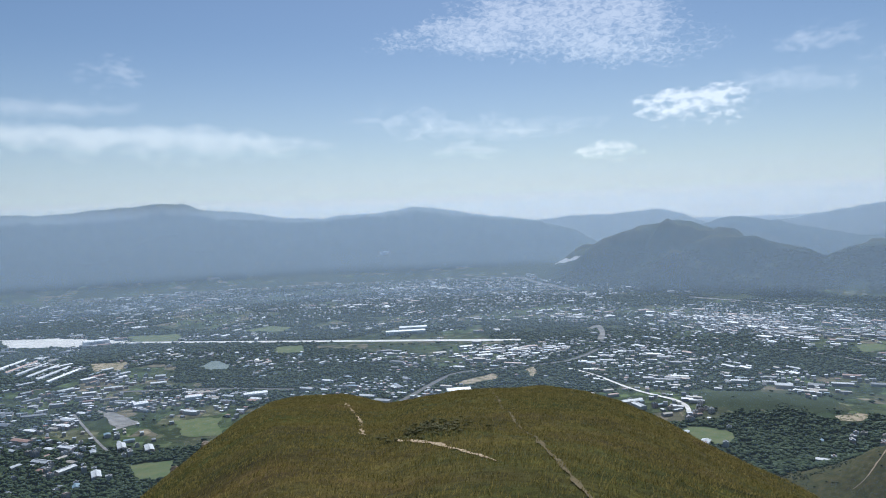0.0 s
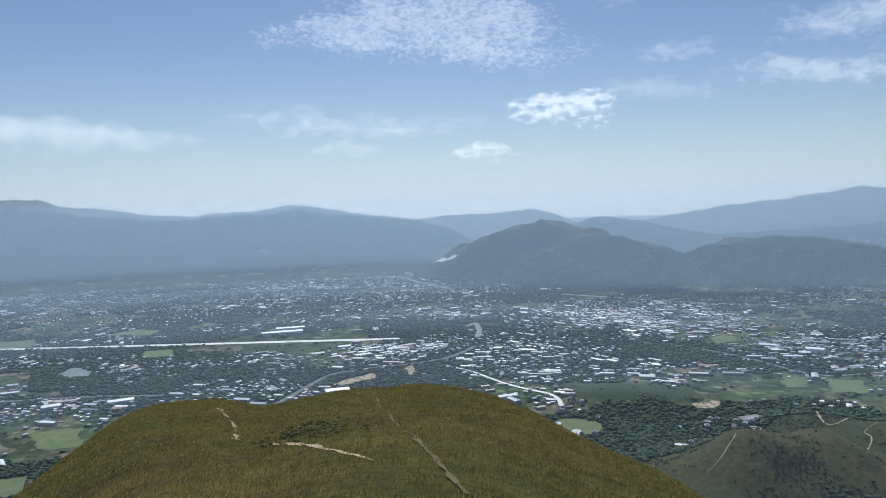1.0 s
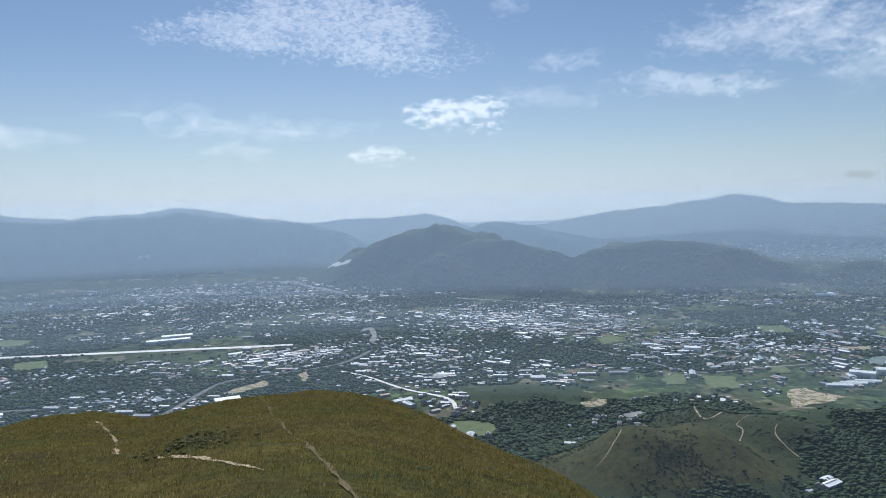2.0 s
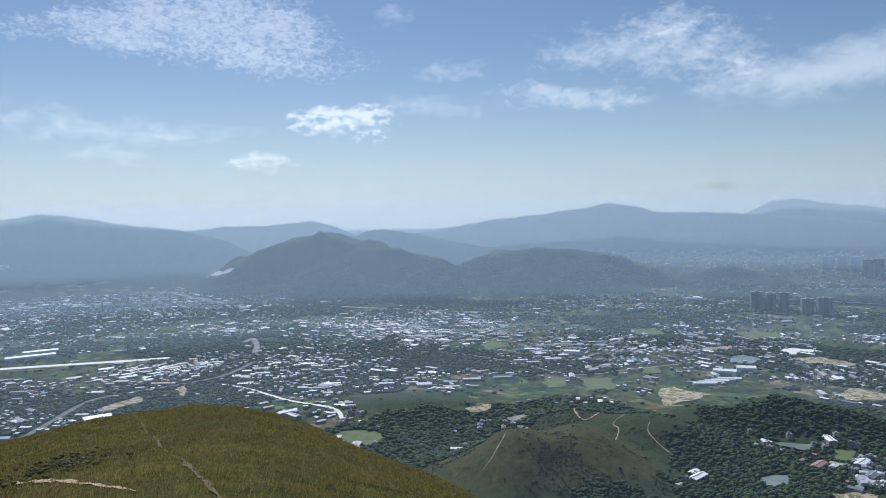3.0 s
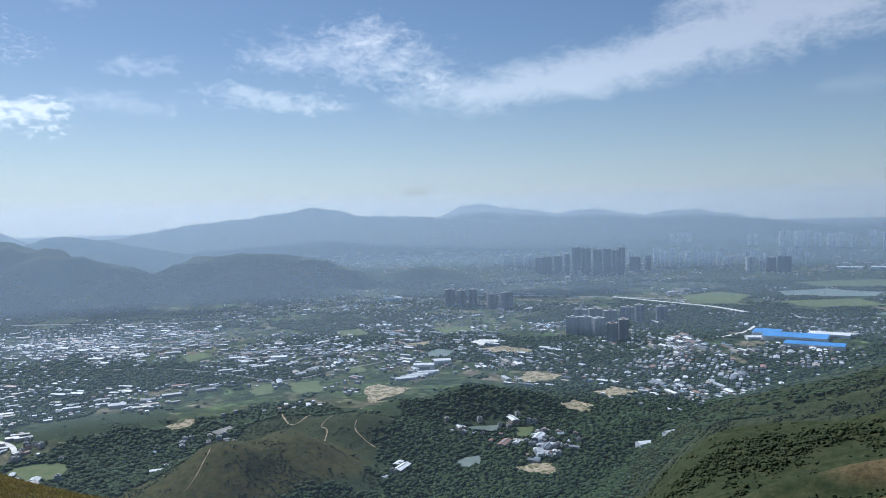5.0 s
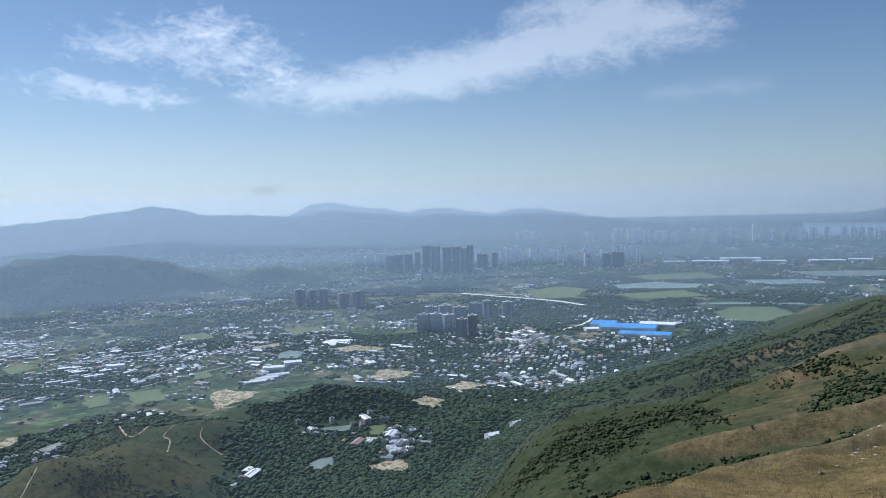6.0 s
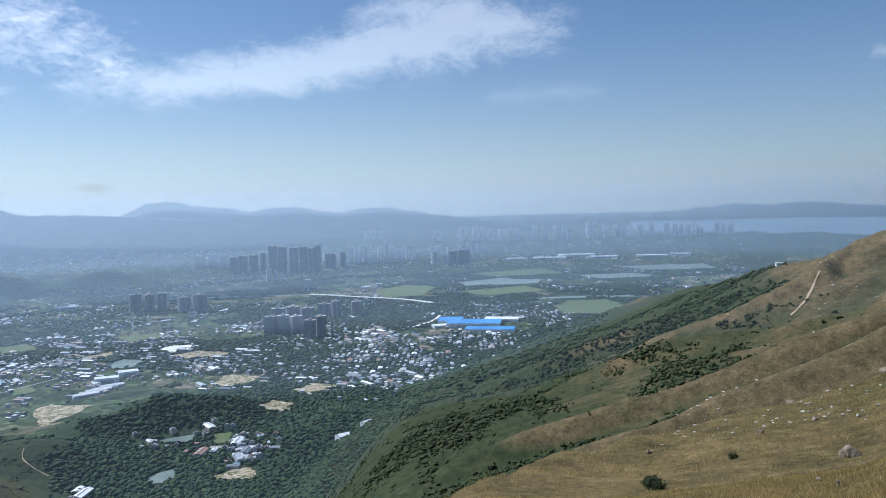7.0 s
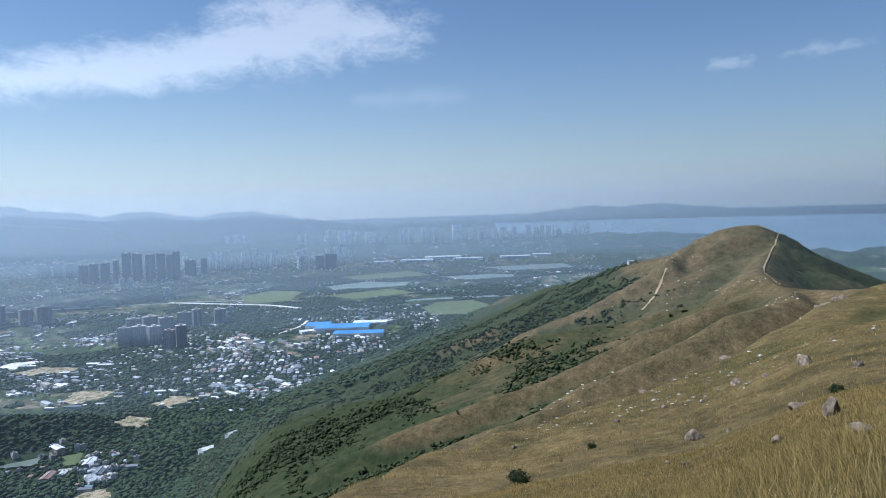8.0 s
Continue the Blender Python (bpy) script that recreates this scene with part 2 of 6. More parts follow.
def plain_z(az, r):
    """Height of the land beyond our own mountain."""
    x, y = polar(az, r)
    z = 1.5 + 3 * fbm(x, y, 600, 3)
    knoll = 0
    for ka, kr, kh, kx, ky in KNOLLS:
        cx, cy = polar(ka, kr)
        a = math.radians(ka)
        u = (x - cx) * math.cos(a) - (y - cy) * math.sin(a)
        v = (x - cx) * math.sin(a) + (y - cy) * math.cos(a)
        knoll = knoll + (kh * np.exp(-(u / kx) ** 2 - (v / ky) ** 2)) ** 4
    z = np.maximum(z, 0) + knoll ** 0.25 * (1 + 0.45 * fbm(x, y, 150, 3))
    for crest, rc, rf, behind in RANGES:
        c = np.array(crest, float)
        el = np.interp(az, c[:, 0], c[:, 1])
        inside = smooth(az, c[0, 0] - 3, c[0, 0]) * (1 - smooth(az, c[-1, 0], c[-1, 0] + 3))
        el = el + 0.1 * (fbm(az * 40, az * 0 + rc, 30, 3)) * 2
        top = np.maximum(EYE + np.tan(np.radians(el)) * rc, 0) * inside
        wob = 1 + 0.16 * fbm(az * 60 + 3, r * 0.05, 90, 3) * (r < rc)
        q = np.where(r < rc, bell((r - rf) / (rc - rf) * wob), bell(1 - (r - rc) / behind))
        fold = 1.0 * fbm(x, y, 420, 4) - 1.9 * np.abs(fbm(x + 900, y, 620, 4)) + 0.25
        gully = 1 + (1.5 if rc < 6000 else 0.6 if rc < 9000 else 0.15) * fold * 4 * q * (1 - q)
        z = np.maximum(z, top * q * gully)
    sea = smooth(az, 84, 92) * smooth(r, 7000, 8500) * (1 - smooth(r, 16500, 17500))
    return z * (1 - sea)


def spurs(x, y, size, seed):
    """Ridges and hollows that run down the mountain's flank, -0.5 to 0.5."""
    along = 0.95 * x + 0.31 * y + 38 * fbm(x, y, 400, 2)
    across = -0.31 * x + 0.95 * y
    saw = np.abs(2 * ((along + 0.3 * size * fbm(x + seed, y, size * 3, 2)) / size % 1) - 1)
    return saw ** 1.15 * (0.5 + vnoise(along / size / 1.7 + seed, across / (size * 4))) - 0.5


def land(az, r):
    """True height of the ground."""
    az, r = np.broadcast_arrays(np.asarray(az, float), np.asarray(r, float))
    x, y = polar(az, r)
    own = own_mountain(az, r)
    own = own + np.clip(r / 900, 0, 1) * (13 - 8 * smooth(az, 62, 78)) * fbm(x, y, 160, 4) + np.clip(r / 60, 0, 1) * 0.9 * fbm(x, y, 14, 3) + 0.12 * fbm(x, y, 2.2, 2) + (5 - 3 * smooth(az, 62, 78)) * smooth(r, 500, 900) * fbm(x, y, 46, 3)
    # spurs and gullies run down the flank
    calm = smooth(ridge_field(az, r)[1], 6, 40) * (1 - 0.8 * smooth(r, 1300, 1500))
    rise = calm * smooth(r, 260, 500) * ((3 + 4 * smooth(r, 820, 1000)) * spurs(x, y, 58, 8.1) + 2.6 * spurs(x, y, 21, 1.1))
    own = own + smooth(az, 56, 76) * (rise + 1.5 * smooth(r, 35, 110) * (1 - smooth(r, 220, 400)) * spurs(x, y, 34, 5.7))
    own = own + EYE
    far = plain_z(az, r)
    k = np.where(r > 500, 14.0, 2.0)
    return np.where(np.abs(own - far) < k, (own + far) / 2 + (own - far) ** 2 / (4 * k) + k / 4, np.maximum(own, far))


# ---- nodes ----
class Mat:
    """A node material with short calls."""

    def __init__(self, name, rough=0.9, spec=0.2):
        self.m = bpy.data.materials.new(name)
        self.m.use_nodes = True
        self.t = self.m.node_tree
        self.b = self.t.nodes["Principled BSDF"]
        self.b.inputs["Roughness"].default_value = rough
        self.b.inputs["Specular IOR Level"].default_value = spec

    def add(self, kind, **kw):
        n = self.t.nodes.new(kind)
        for k, v in kw.items():
            setattr(n, k, v)
        return n

    def link(self, a, b):
        self.t.links.new(a, b)

    def coords(self, which="Object"):
        return self.add("ShaderNodeTexCoord").outputs[which]

    def noise(self, size, detail=4.0, rough=0.55, at=None, distortion=0.0):
        n = self.add("ShaderNodeTexNoise")
        n.inputs["Scale"].default_value = 1.0 / size
        n.inputs["Detail"].default_value = detail
        n.inputs["Roughness"].default_value = rough
        n.inputs["Distortion"].default_value = distortion
        self.link(at or self.coords(), n.inputs["Vector"])
        return n.outputs["Fac"]

    def ramp(self, fac, stops, mode="LINEAR"):
        n = self.add("ShaderNodeValToRGB")
        n.color_ramp.interpolation = mode
        e = n.color_ramp.elements
        while len(e) < len(stops):
            e.new(0.5)
        for el, (p, c) in zip(e, stops):
            el.position, el.color = p, (*c, 1) if len(c) == 3 else c
        self.link(fac, n.inputs["Fac"])
        return n.outputs["Color"]

    def mix(self, fac, a, b, kind="MIX"):
        n = self.add("ShaderNodeMix", data_type="RGBA", blend_type=kind)
        for v, i in ((fac, 0), (a, 6), (b, 7)):
            if hasattr(v, "is_linked"):
                self.link(v, n.inputs[i])
            else:
                n.inputs[i].default_value = v if i == 0 else (*v, 1)
        return n.outputs[2]

    def math(self, op, a, b=0.5, clamp=False):
        n = self.add("ShaderNodeMath", operation=op, use_clamp=clamp)
        for v, i in ((a, 0), (b, 1)):
            if hasattr(v, "is_linked"):
                self.link(v, n.inputs[i])
            else:
                n.inputs[i].default_value = v
        return n.outputs[0]

    def bump(self, height, strength=0.5, dist=0.1):
        n = self.add("ShaderNodeBump")
        n.inputs["Strength"].default_value, n.inputs["Distance"].default_value = strength, dist
        self.link(height, n.inputs["Height"])
        self.link(n.outputs[0], self.b.inputs["Normal"])

    def colour(self, c):
        self.link(c, self.b.inputs["Base Color"])
        return self


def plain_mat(name, c1, c2, size, rough=0.8, spec=0.25, per=""):
    """Two tones of one surface in patches, with finer grain; per: 'object' or 'island' for a tone of its own to each piece."""
    m = Mat(name, rough, spec)
    big, fine = m.noise(size), m.noise(size / 9, 3)
    c = m.mix(m.ramp(big, [(0.35, (0, 0, 0)), (0.65, (1, 1, 1))]), c1, c2)
    c = m.mix(0.35, c, m.ramp(fine, [(0.3, (0.55, 0.55, 0.55)), (0.7, (1.25, 1.25, 1.25))]), "MULTIPLY")
    if per:
        src = m.add("ShaderNodeObjectInfo").outputs["Random"] if per == "object" else m.add("ShaderNodeNewGeometry").outputs["Random Per Island"]
        c = m.mix(1.0, c, m.ramp(src, [(0, (0.62, 0.62, 0.62)), (1, (1.2, 1.2, 1.2))]), "MULTIPLY")
    m.colour(c)
    return m.m


def ground_material():
    m = Mat("ground", 0.95, 0.1)
    attr = m.add("ShaderNodeAttribute", attribute_name="cover")
    sep = m.add("ShaderNodeSeparateColor")
    m.link(attr.outputs["Color"], sep.inputs[0])
    grass, shrub, opened = sep.outputs[0], sep.outputs[1], sep.outputs[2]
    p = m.coords()
    # valley floor: woods, fields and plots
    fields = []
    for size, stops in ((60, [(0.0, (0.03, 0.048, 0.022)), (0.3, (0.05, 0.066, 0.029)), (0.5, (0.08, 0.086, 0.046)), (0.68, (0.06, 0.088, 0.034)), (0.82, (0.14, 0.124, 0.085)), (0.92, (0.042, 0.06, 0.026))]),
                        (19, [(0.0, (0.6, 0.65, 0.6)), (0.35, (1.0, 1.0, 1.0)), (0.6, (1.35, 1.3, 1.3)), (0.8, (0.75, 0.8, 0.7)), (0.93, (1.9, 1.8, 1.8))])):
        cells = m.add("ShaderNodeTexVoronoi", distance="CHEBYCHEV")
        cells.inputs["Scale"].default_value = 1 / size
        m.link(p, cells.inputs["Vector"])
        tone = m.add("ShaderNodeSeparateColor")
        m.link(cells.outputs["Color"], tone.inputs[0])
        fields.append(m.ramp(tone.outputs[0], stops, "CONSTANT"))
    field = m.mix(1.0, fields[0], fields[1], "MULTIPLY")
    # woodland floor darkened to blend with the shadow between crowns
    woods = m.ramp(m.noise(14, 5, 0.7, p), [(0.3, (0.022, 0.036, 0.018)), (0.7, (0.048, 0.066, 0.031))])
    ragged = m.math("ADD", opened, m.math("MULTIPLY", m.math("SUBTRACT", m.noise(40, 4, 0.6, p), 0.5), 0.9))
    where = m.ramp(ragged, [(0.45, (0, 0, 0)), (0.58, (1, 1, 1))])
    base = m.mix(where, woods, field)
    # shrubs on slopes
    bush = m.ramp(m.noise(9, 6, 0.75, p), [(0.3, (0.018, 0.03, 0.014)), (0.5, (0.036, 0.047, 0.02)), (0.72, (0.08, 0.078, 0.038))])
    base = m.mix(shrub, base, bush)
    # dry grass
    broad = m.ramp(m.noise(45, 5, 0.6, p), [(0.32, (0.175, 0.13, 0.066)), (0.48, (0.14, 0.108, 0.054)), (0.66, (0.098, 0.086, 0.04))])
    fine = m.ramp(m.noise(0.55, 5, 0.75, p), [(0.28, (0.3, 0.3, 0.27)), (0.68, (1.55, 1.5, 1.35))])
    olive = m.ramp(m.noise(16, 5, 0.6, p), [(0.32, (0.09, 0.062, 0.019)), (0.5, (0.07, 0.062, 0.014)), (0.66, (0.047, 0.056, 0.010))])
    broad = m.mix(attr.outputs["Alpha"], broad, olive)
    # grass past the near crest: distant haze and shade mixed into its colour
    far_grey = m.ramp(m.noise(38, 5, 0.6, p), [(0.3, (0.148, 0.115, 0.074)), (0.5, (0.115, 0.092, 0.058)), (0.7, (0.08, 0.073, 0.043))])
    broad = m.mix(m.add("ShaderNodeAttribute", attribute_name="hazed_far_grass").outputs["Fac"], broad, far_grey)
    dry = m.mix(1.0, broad, fine, "MULTIPLY")
    dry = m.mix(0.9, dry, m.ramp(m.noise(9, 7, 0.75, p), [(0.32, (0.42, 0.46, 0.42)), (0.68, (1.5, 1.45, 1.4))]), "MULTIPLY")
    dry = m.mix(0.8, dry, m.ramp(m.noise(2.3, 4, 0.75, p), [(0.3, (0.55, 0.57, 0.52)), (0.7, (1.4, 1.38, 1.35))]), "MULTIPLY")
    base = m.mix(grass, base, dry)
    m.bump(m.noise(3.0, 8, 0.75, p), 0.8, 1.2)
    m.colour(base)
    return m.m


MAT = {}
MAT["ground"] = ground_material()


# ---- meshes ----
def mesh_object(name, verts, faces, material, parent=None, smooth_faces=False):
    me = bpy.data.meshes.new(name)
    me.from_pydata([tuple(map(float, v)) for v in verts], [], faces)
    me.materials.append(material)
    if smooth_faces:
        me.polygons.foreach_set("use_smooth", [True] * len(me.polygons))
    me.update()
    ob = new(name, me)
    if parent:
        ob.parent = parent
    return ob


def array_mesh(name, verts, faces, materials, slots=None, smooth_faces=False):
    """A mesh from arrays; all faces with the same number of corners."""
    verts, faces = np.asarray(verts, np.float32), np.asarray(faces, np.int32)
    me = bpy.data.meshes.new(name)
    n, k = faces.shape
    me.vertices.add(len(verts))
    me.vertices.foreach_set("co", verts.ravel())
    me.loops.add(n * k)
    me.loops.foreach_set("vertex_index", faces.ravel())
    me.polygons.add(n)
    me.polygons.foreach_set("loop_start", np.arange(n, dtype=np.int32) * k)
    for mt in materials:
        me.materials.append(mt)
    if slots is not None:
        me.polygons.foreach_set("material_index", np.asarray(slots, np.int32))
    me.polygons.foreach_set("use_smooth", np.full(n, smooth_faces))
    me.update(calc_edges=True)
    me.validate()
    return me


def part(name, bm, material, parent, label=""):
    me = bpy.data.meshes.new(name)
    bm.to_mesh(me)
    bm.free()
    me.materials.append(material)
    ob = new(name, me)
    ob.parent = parent
    if label:
        ob["label"] = label
    return ob


# ---- the ground, one sheet to the horizon ----
def smooth_path(points, step):
    """A soft line through true (direction, distance) points, as x, y."""
    xy = np.array([polar(a, r) for a, r in points])
    out = []
    n = len(xy)
    for i in range(n - 1):
        p0, p1, p2, p3 = xy[max(i - 1, 0)], xy[i], xy[i + 1], xy[min(i + 2, n - 1)]
        k = max(2, int(np.linalg.norm(p2 - p1) / step))
        for u in np.linspace(0, 1, k, endpoint=False):
            out.append(0.5 * (2 * p1 + (p2 - p0) * u + (2 * p0 - 5 * p1 + 4 * p2 - p3) * u * u + (3 * p1 - p0 - 3 * p2 + p3) * u ** 3))
    out.append(xy[-1])
    return np.array(out)


AZ = np.concatenate([np.arange(-180, -36, 3.0), np.arange(-36, 116, 0.2), np.arange(116, 180, 3.0)])
RAD = np.concatenate([np.geomspace(0.05, 1.2, 6)[:-1], np.geomspace(1.2, 200, 190), np.geomspace(200, 2500, 230)[1:], np.geomspace(2500, 7200, 120)[1:], np.geomspace(7200, 30000, 70)[1:]])
GA, GR = np.meshgrid(AZ, RAD)
GZ = land(GA, GR)
gx, gy = polar(GA, GR)
sx, sy, sz = W(gx, gy, GZ)
na, nr = len(AZ), len(RAD)
verts = np.stack([sx.ravel(), sy.ravel(), sz.ravel()], 1)
i0 = (np.arange(nr - 1)[:, None] * na + np.arange(na)[None]).ravel()
i1 = (np.arange(nr - 1)[:, None] * na + (np.arange(na)[None] + 1) % na).ravel()
quads = np.stack([i0, i1, i1 + na, i0 + na], 1)
cap = np.arange(na // 2 - 1)
quads = np.vstack([quads, np.stack([cap + 1, cap, na - 1 - cap, na - 2 - cap], 1)])
ground_mesh = array_mesh("ground", verts, quads[:, ::-1], [MAT["ground"]], smooth_faces=True)


def drape(az, r):
    """True height of the ground sheet as built."""
    az, r = np.broadcast_arrays(np.asarray(az, float), np.asarray(r, float))
    i = np.clip(np.searchsorted(AZ, az) - 1, 0, na - 2)
    j = np.clip(np.searchsorted(RAD, r) - 1, 0, nr - 2)
    u = np.clip((az - AZ[i]) / (AZ[i + 1] - AZ[i]), 0, 1)
    v = np.clip((r - RAD[j]) / (RAD[j + 1] - RAD[j]), 0, 1)
    return (GZ[j, i] * (1 - u) + GZ[j, i + 1] * u) * (1 - v) + (GZ[j + 1, i] * (1 - u) + GZ[j + 1, i + 1] * u) * v


def gully_scrub(az, r):
    """Scrub along the gullies between the spurs, 0 to 1; thinner towards their heads."""
    x, y = polar(az, r)
    off = ridge_field(az, r)[1] + 40 * fbm(x, y, 60, 3)
    spur_r = np.interp(az, [66, 76.9, 83.2, 89.3, 94.3, 97.6], [860, 856, 874, 900, 935, 960])
    behind = smooth(r - spur_r, 6, 40) * (r < 2300) * smooth(az, 60, 66) * (1 - smooth(az, 92, 96)) * smooth(fbm(x, y, 110, 4), -0.2, -0.05)
    return np.maximum(0.85 * behind, in_gully(az, r, off))


def in_gully(az, r, off):
    return smooth(off, 88, 124) * (off < 5000) * (1 - smooth(az, 90, 100)) * (r < 1300) * smooth(az, 60, 66) * smooth(r / knots(SHOULDER + BROWN_SLOPE, az)[0], 1.15, 1.6)


def cover_masks(az, r, z):
    """Shares of dry grass and of shrub on the ground."""
    x, y = polar(az, r)
    height = z
    own = (own_mountain(az, r) + EYE) > 8
    n = fbm(x, y, 130, 4)
    edge = np.interp(az, [-180, 30, 60, 74, 80, 84, 88, 92, 97, 112, 180], [300, 330, 380, 330, 260, 235, 220, 210, 205, 200, 300])
    reach = np.clip(r * 0.11, 15, 70)
    lift = z - (drape(az, r + reach) + drape(az, r - reach) + drape(az - 3.2, r) + drape(az + 3.2, r)) / 4
    hollow = np.where((az > 60) & (r > 150), np.clip(lift * 320 / np.maximum(r, 200) * 20, -110, 60), 0)
    grass = smooth(height + 45 * n + hollow, edge - 26, edge + 26) * own
    north = smooth(az, 103.6, 105.5) * smooth(r, 760, 900) * smooth(fbm(x, y, 60, 3) + 0.2, 0, 0.15)
    grass = grass * (1 - 0.9 * north)
    green = gully_scrub(az, r) * smooth(n + 0.5 * fbm(x, y, 40, 3), -0.14, 0.1) * (r > 120)
    spur_r = np.interp(az, [66, 76.9, 83.2, 89.3, 94.3, 97.6], [860, 856, 874, 900, 935, 960])
    behind = smooth(r - spur_r, 4, 30) * smooth(az, 60, 70) * (1 - smooth(az, 93.0 + 6 * n, 97 + 6 * n))
    grass = grass * (1 - 0.75 * green) * (1 - 0.95 * behind * smooth(n, -0.36, -0.2))
    shrub = own * (1 - grass)
    for ka, kr, kh, kx, ky in KNOLLS[:5]:
        cx, cy = polar(ka, kr)
        g = np.exp(-((x - cx) ** 2 + (y - cy) ** 2) / (1.25 * kx) ** 2)
        knoll = smooth(g + 0.35 * n, 0.28, 0.5) * (1 - grass)
        shrub = np.maximum(shrub, knoll)
        if kr < 1400:
            grass = np.maximum(grass, 0.45 * knoll)
    return grass, shrub, np.where((az > 60) & (r > 90), np.clip(-lift * 120 / np.maximum(r, 120), -1, 1), 0)


g_grass, g_shrub, g_hollow = cover_masks(GA, GR, GZ)
g_hollow = g_hollow * smooth(GR, 110, 220)
# hollows darker: partly real scrub, partly shade put into the ground colour
scrub_shade = 0.55 * np.clip(g_hollow, 0, 1) * g_grass
g_shrub, g_grass = g_shrub + scrub_shade, g_grass - scrub_shade
g_grass = np.maximum(g_grass, 0.55 * smooth(fbm(gx, gy, 420, 4), -0.06, 0.12) * smooth(GZ, 50, 130) * (GR > 3700) * (GR < 6500))
g_open = smooth(fbm(gx, gy, 330, 4) + 0.35 * fbm(gx, gy, 1500, 2), 0.02, 0.12) * (1 - g_grass) * (1 - g_shrub) * (GZ < 14) * smooth(GR, 1500, 1680)


def azr(x, y):
    return np.degrees(np.arctan2(x, y)), np.hypot(x, y)
cover = np.zeros((len(verts), 4), np.float32)
# olive share: lighter crests and darker hollows also paint in the shading
cover[:, 0], cover[:, 1], cover[:, 2], cover[:, 3] = g_grass.ravel(), g_shrub.ravel(), g_open.ravel(), np.maximum((1 - smooth(GA, 36, 66)) * (1 - 0.25 * (GR > 1000)) + smooth(GA, 122, 178), 0.3 * smooth(GR, 170, 480) + 0.5 * g_hollow).clip(0, 1).ravel()
layer = ground_mesh.attributes.new("cover", "FLOAT_COLOR", "POINT")
layer.data.foreach_set("color", cover.ravel())
# amount of the painted haze grey, growing past the near crest
hazed_layer = ground_mesh.attributes.new("hazed_far_grass", "FLOAT", "POINT")
hazed_layer.data.foreach_set("value", (0.9 * smooth(GA, 62, 72) * smooth(GR / knots(SHOULDER + BROWN_SLOPE, GA)[0], 0.9, 1.35)).astype(np.float32).ravel())
ground_mesh.update()
ground = tagged(new("ground", ground_mesh), "grassy mountain slopes falling to a wide hazy valley floor", "ground", kind="structure")

# ---- haze imitated by added see-through sheets, one behind the other, leaning over the valley ----
def haze_sheet_material(name, share, foot, crown, tint):
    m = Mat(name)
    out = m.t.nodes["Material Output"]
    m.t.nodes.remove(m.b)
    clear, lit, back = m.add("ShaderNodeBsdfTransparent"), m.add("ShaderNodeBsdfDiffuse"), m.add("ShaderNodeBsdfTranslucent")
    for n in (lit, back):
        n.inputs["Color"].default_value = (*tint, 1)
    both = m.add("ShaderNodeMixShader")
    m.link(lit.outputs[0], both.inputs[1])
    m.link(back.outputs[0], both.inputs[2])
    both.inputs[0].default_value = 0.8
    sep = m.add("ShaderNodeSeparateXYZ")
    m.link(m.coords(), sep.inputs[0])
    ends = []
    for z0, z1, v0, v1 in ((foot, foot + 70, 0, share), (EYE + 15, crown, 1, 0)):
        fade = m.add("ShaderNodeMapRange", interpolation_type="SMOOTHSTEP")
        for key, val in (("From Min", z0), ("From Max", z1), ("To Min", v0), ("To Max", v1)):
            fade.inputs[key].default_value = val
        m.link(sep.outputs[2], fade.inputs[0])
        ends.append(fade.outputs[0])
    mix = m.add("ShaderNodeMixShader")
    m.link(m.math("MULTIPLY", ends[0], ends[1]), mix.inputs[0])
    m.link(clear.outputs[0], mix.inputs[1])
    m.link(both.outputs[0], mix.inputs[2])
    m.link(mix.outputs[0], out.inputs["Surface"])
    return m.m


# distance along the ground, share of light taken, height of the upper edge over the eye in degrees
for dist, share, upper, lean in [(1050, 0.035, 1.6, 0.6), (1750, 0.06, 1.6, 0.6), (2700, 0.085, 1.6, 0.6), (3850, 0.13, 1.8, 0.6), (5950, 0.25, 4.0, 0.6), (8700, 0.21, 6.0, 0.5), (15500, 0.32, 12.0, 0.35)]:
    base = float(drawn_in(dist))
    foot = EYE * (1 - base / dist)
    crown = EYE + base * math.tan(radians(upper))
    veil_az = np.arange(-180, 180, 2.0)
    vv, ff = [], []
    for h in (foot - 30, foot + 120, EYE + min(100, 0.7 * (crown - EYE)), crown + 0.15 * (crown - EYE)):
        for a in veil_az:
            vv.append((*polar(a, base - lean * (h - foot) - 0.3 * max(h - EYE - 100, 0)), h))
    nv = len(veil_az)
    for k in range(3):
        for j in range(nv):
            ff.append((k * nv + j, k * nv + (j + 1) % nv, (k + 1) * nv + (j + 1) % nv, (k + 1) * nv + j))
    veil = mesh_object("backdrop", vv, ff, haze_sheet_material("haze", share, foot, crown, (0.46, 0.6, 0.77) if dist < 8000 else (0.56, 0.63, 0.70)), smooth_faces=True)
    tagged(veil, "see-through sheet standing in for blue-grey haze over the valley", "haze", kind="structure")

# ---- materials of the things ----
def tone_mat(name, stops, per, rough=0.75, spec=0.3, grain=6.0, strength=0.4):
    """A surface whose pieces each take one tone of the ramp, with stains over it."""
    m = Mat(name, rough, spec)
    src = m.add("ShaderNodeObjectInfo").outputs["Random"] if per == "object" else m.add("ShaderNodeNewGeometry").outputs["Random Per Island"]
    c = m.ramp(src, stops, "CONSTANT" if len(stops) > 3 else "LINEAR")
    stain = m.ramp(m.noise(grain, 5, 0.65), [(0.3, (0.6, 0.58, 0.55)), (0.65, (1.08, 1.08, 1.08))])
    m.colour(m.mix(strength, c, stain, "MULTIPLY"))
    return m


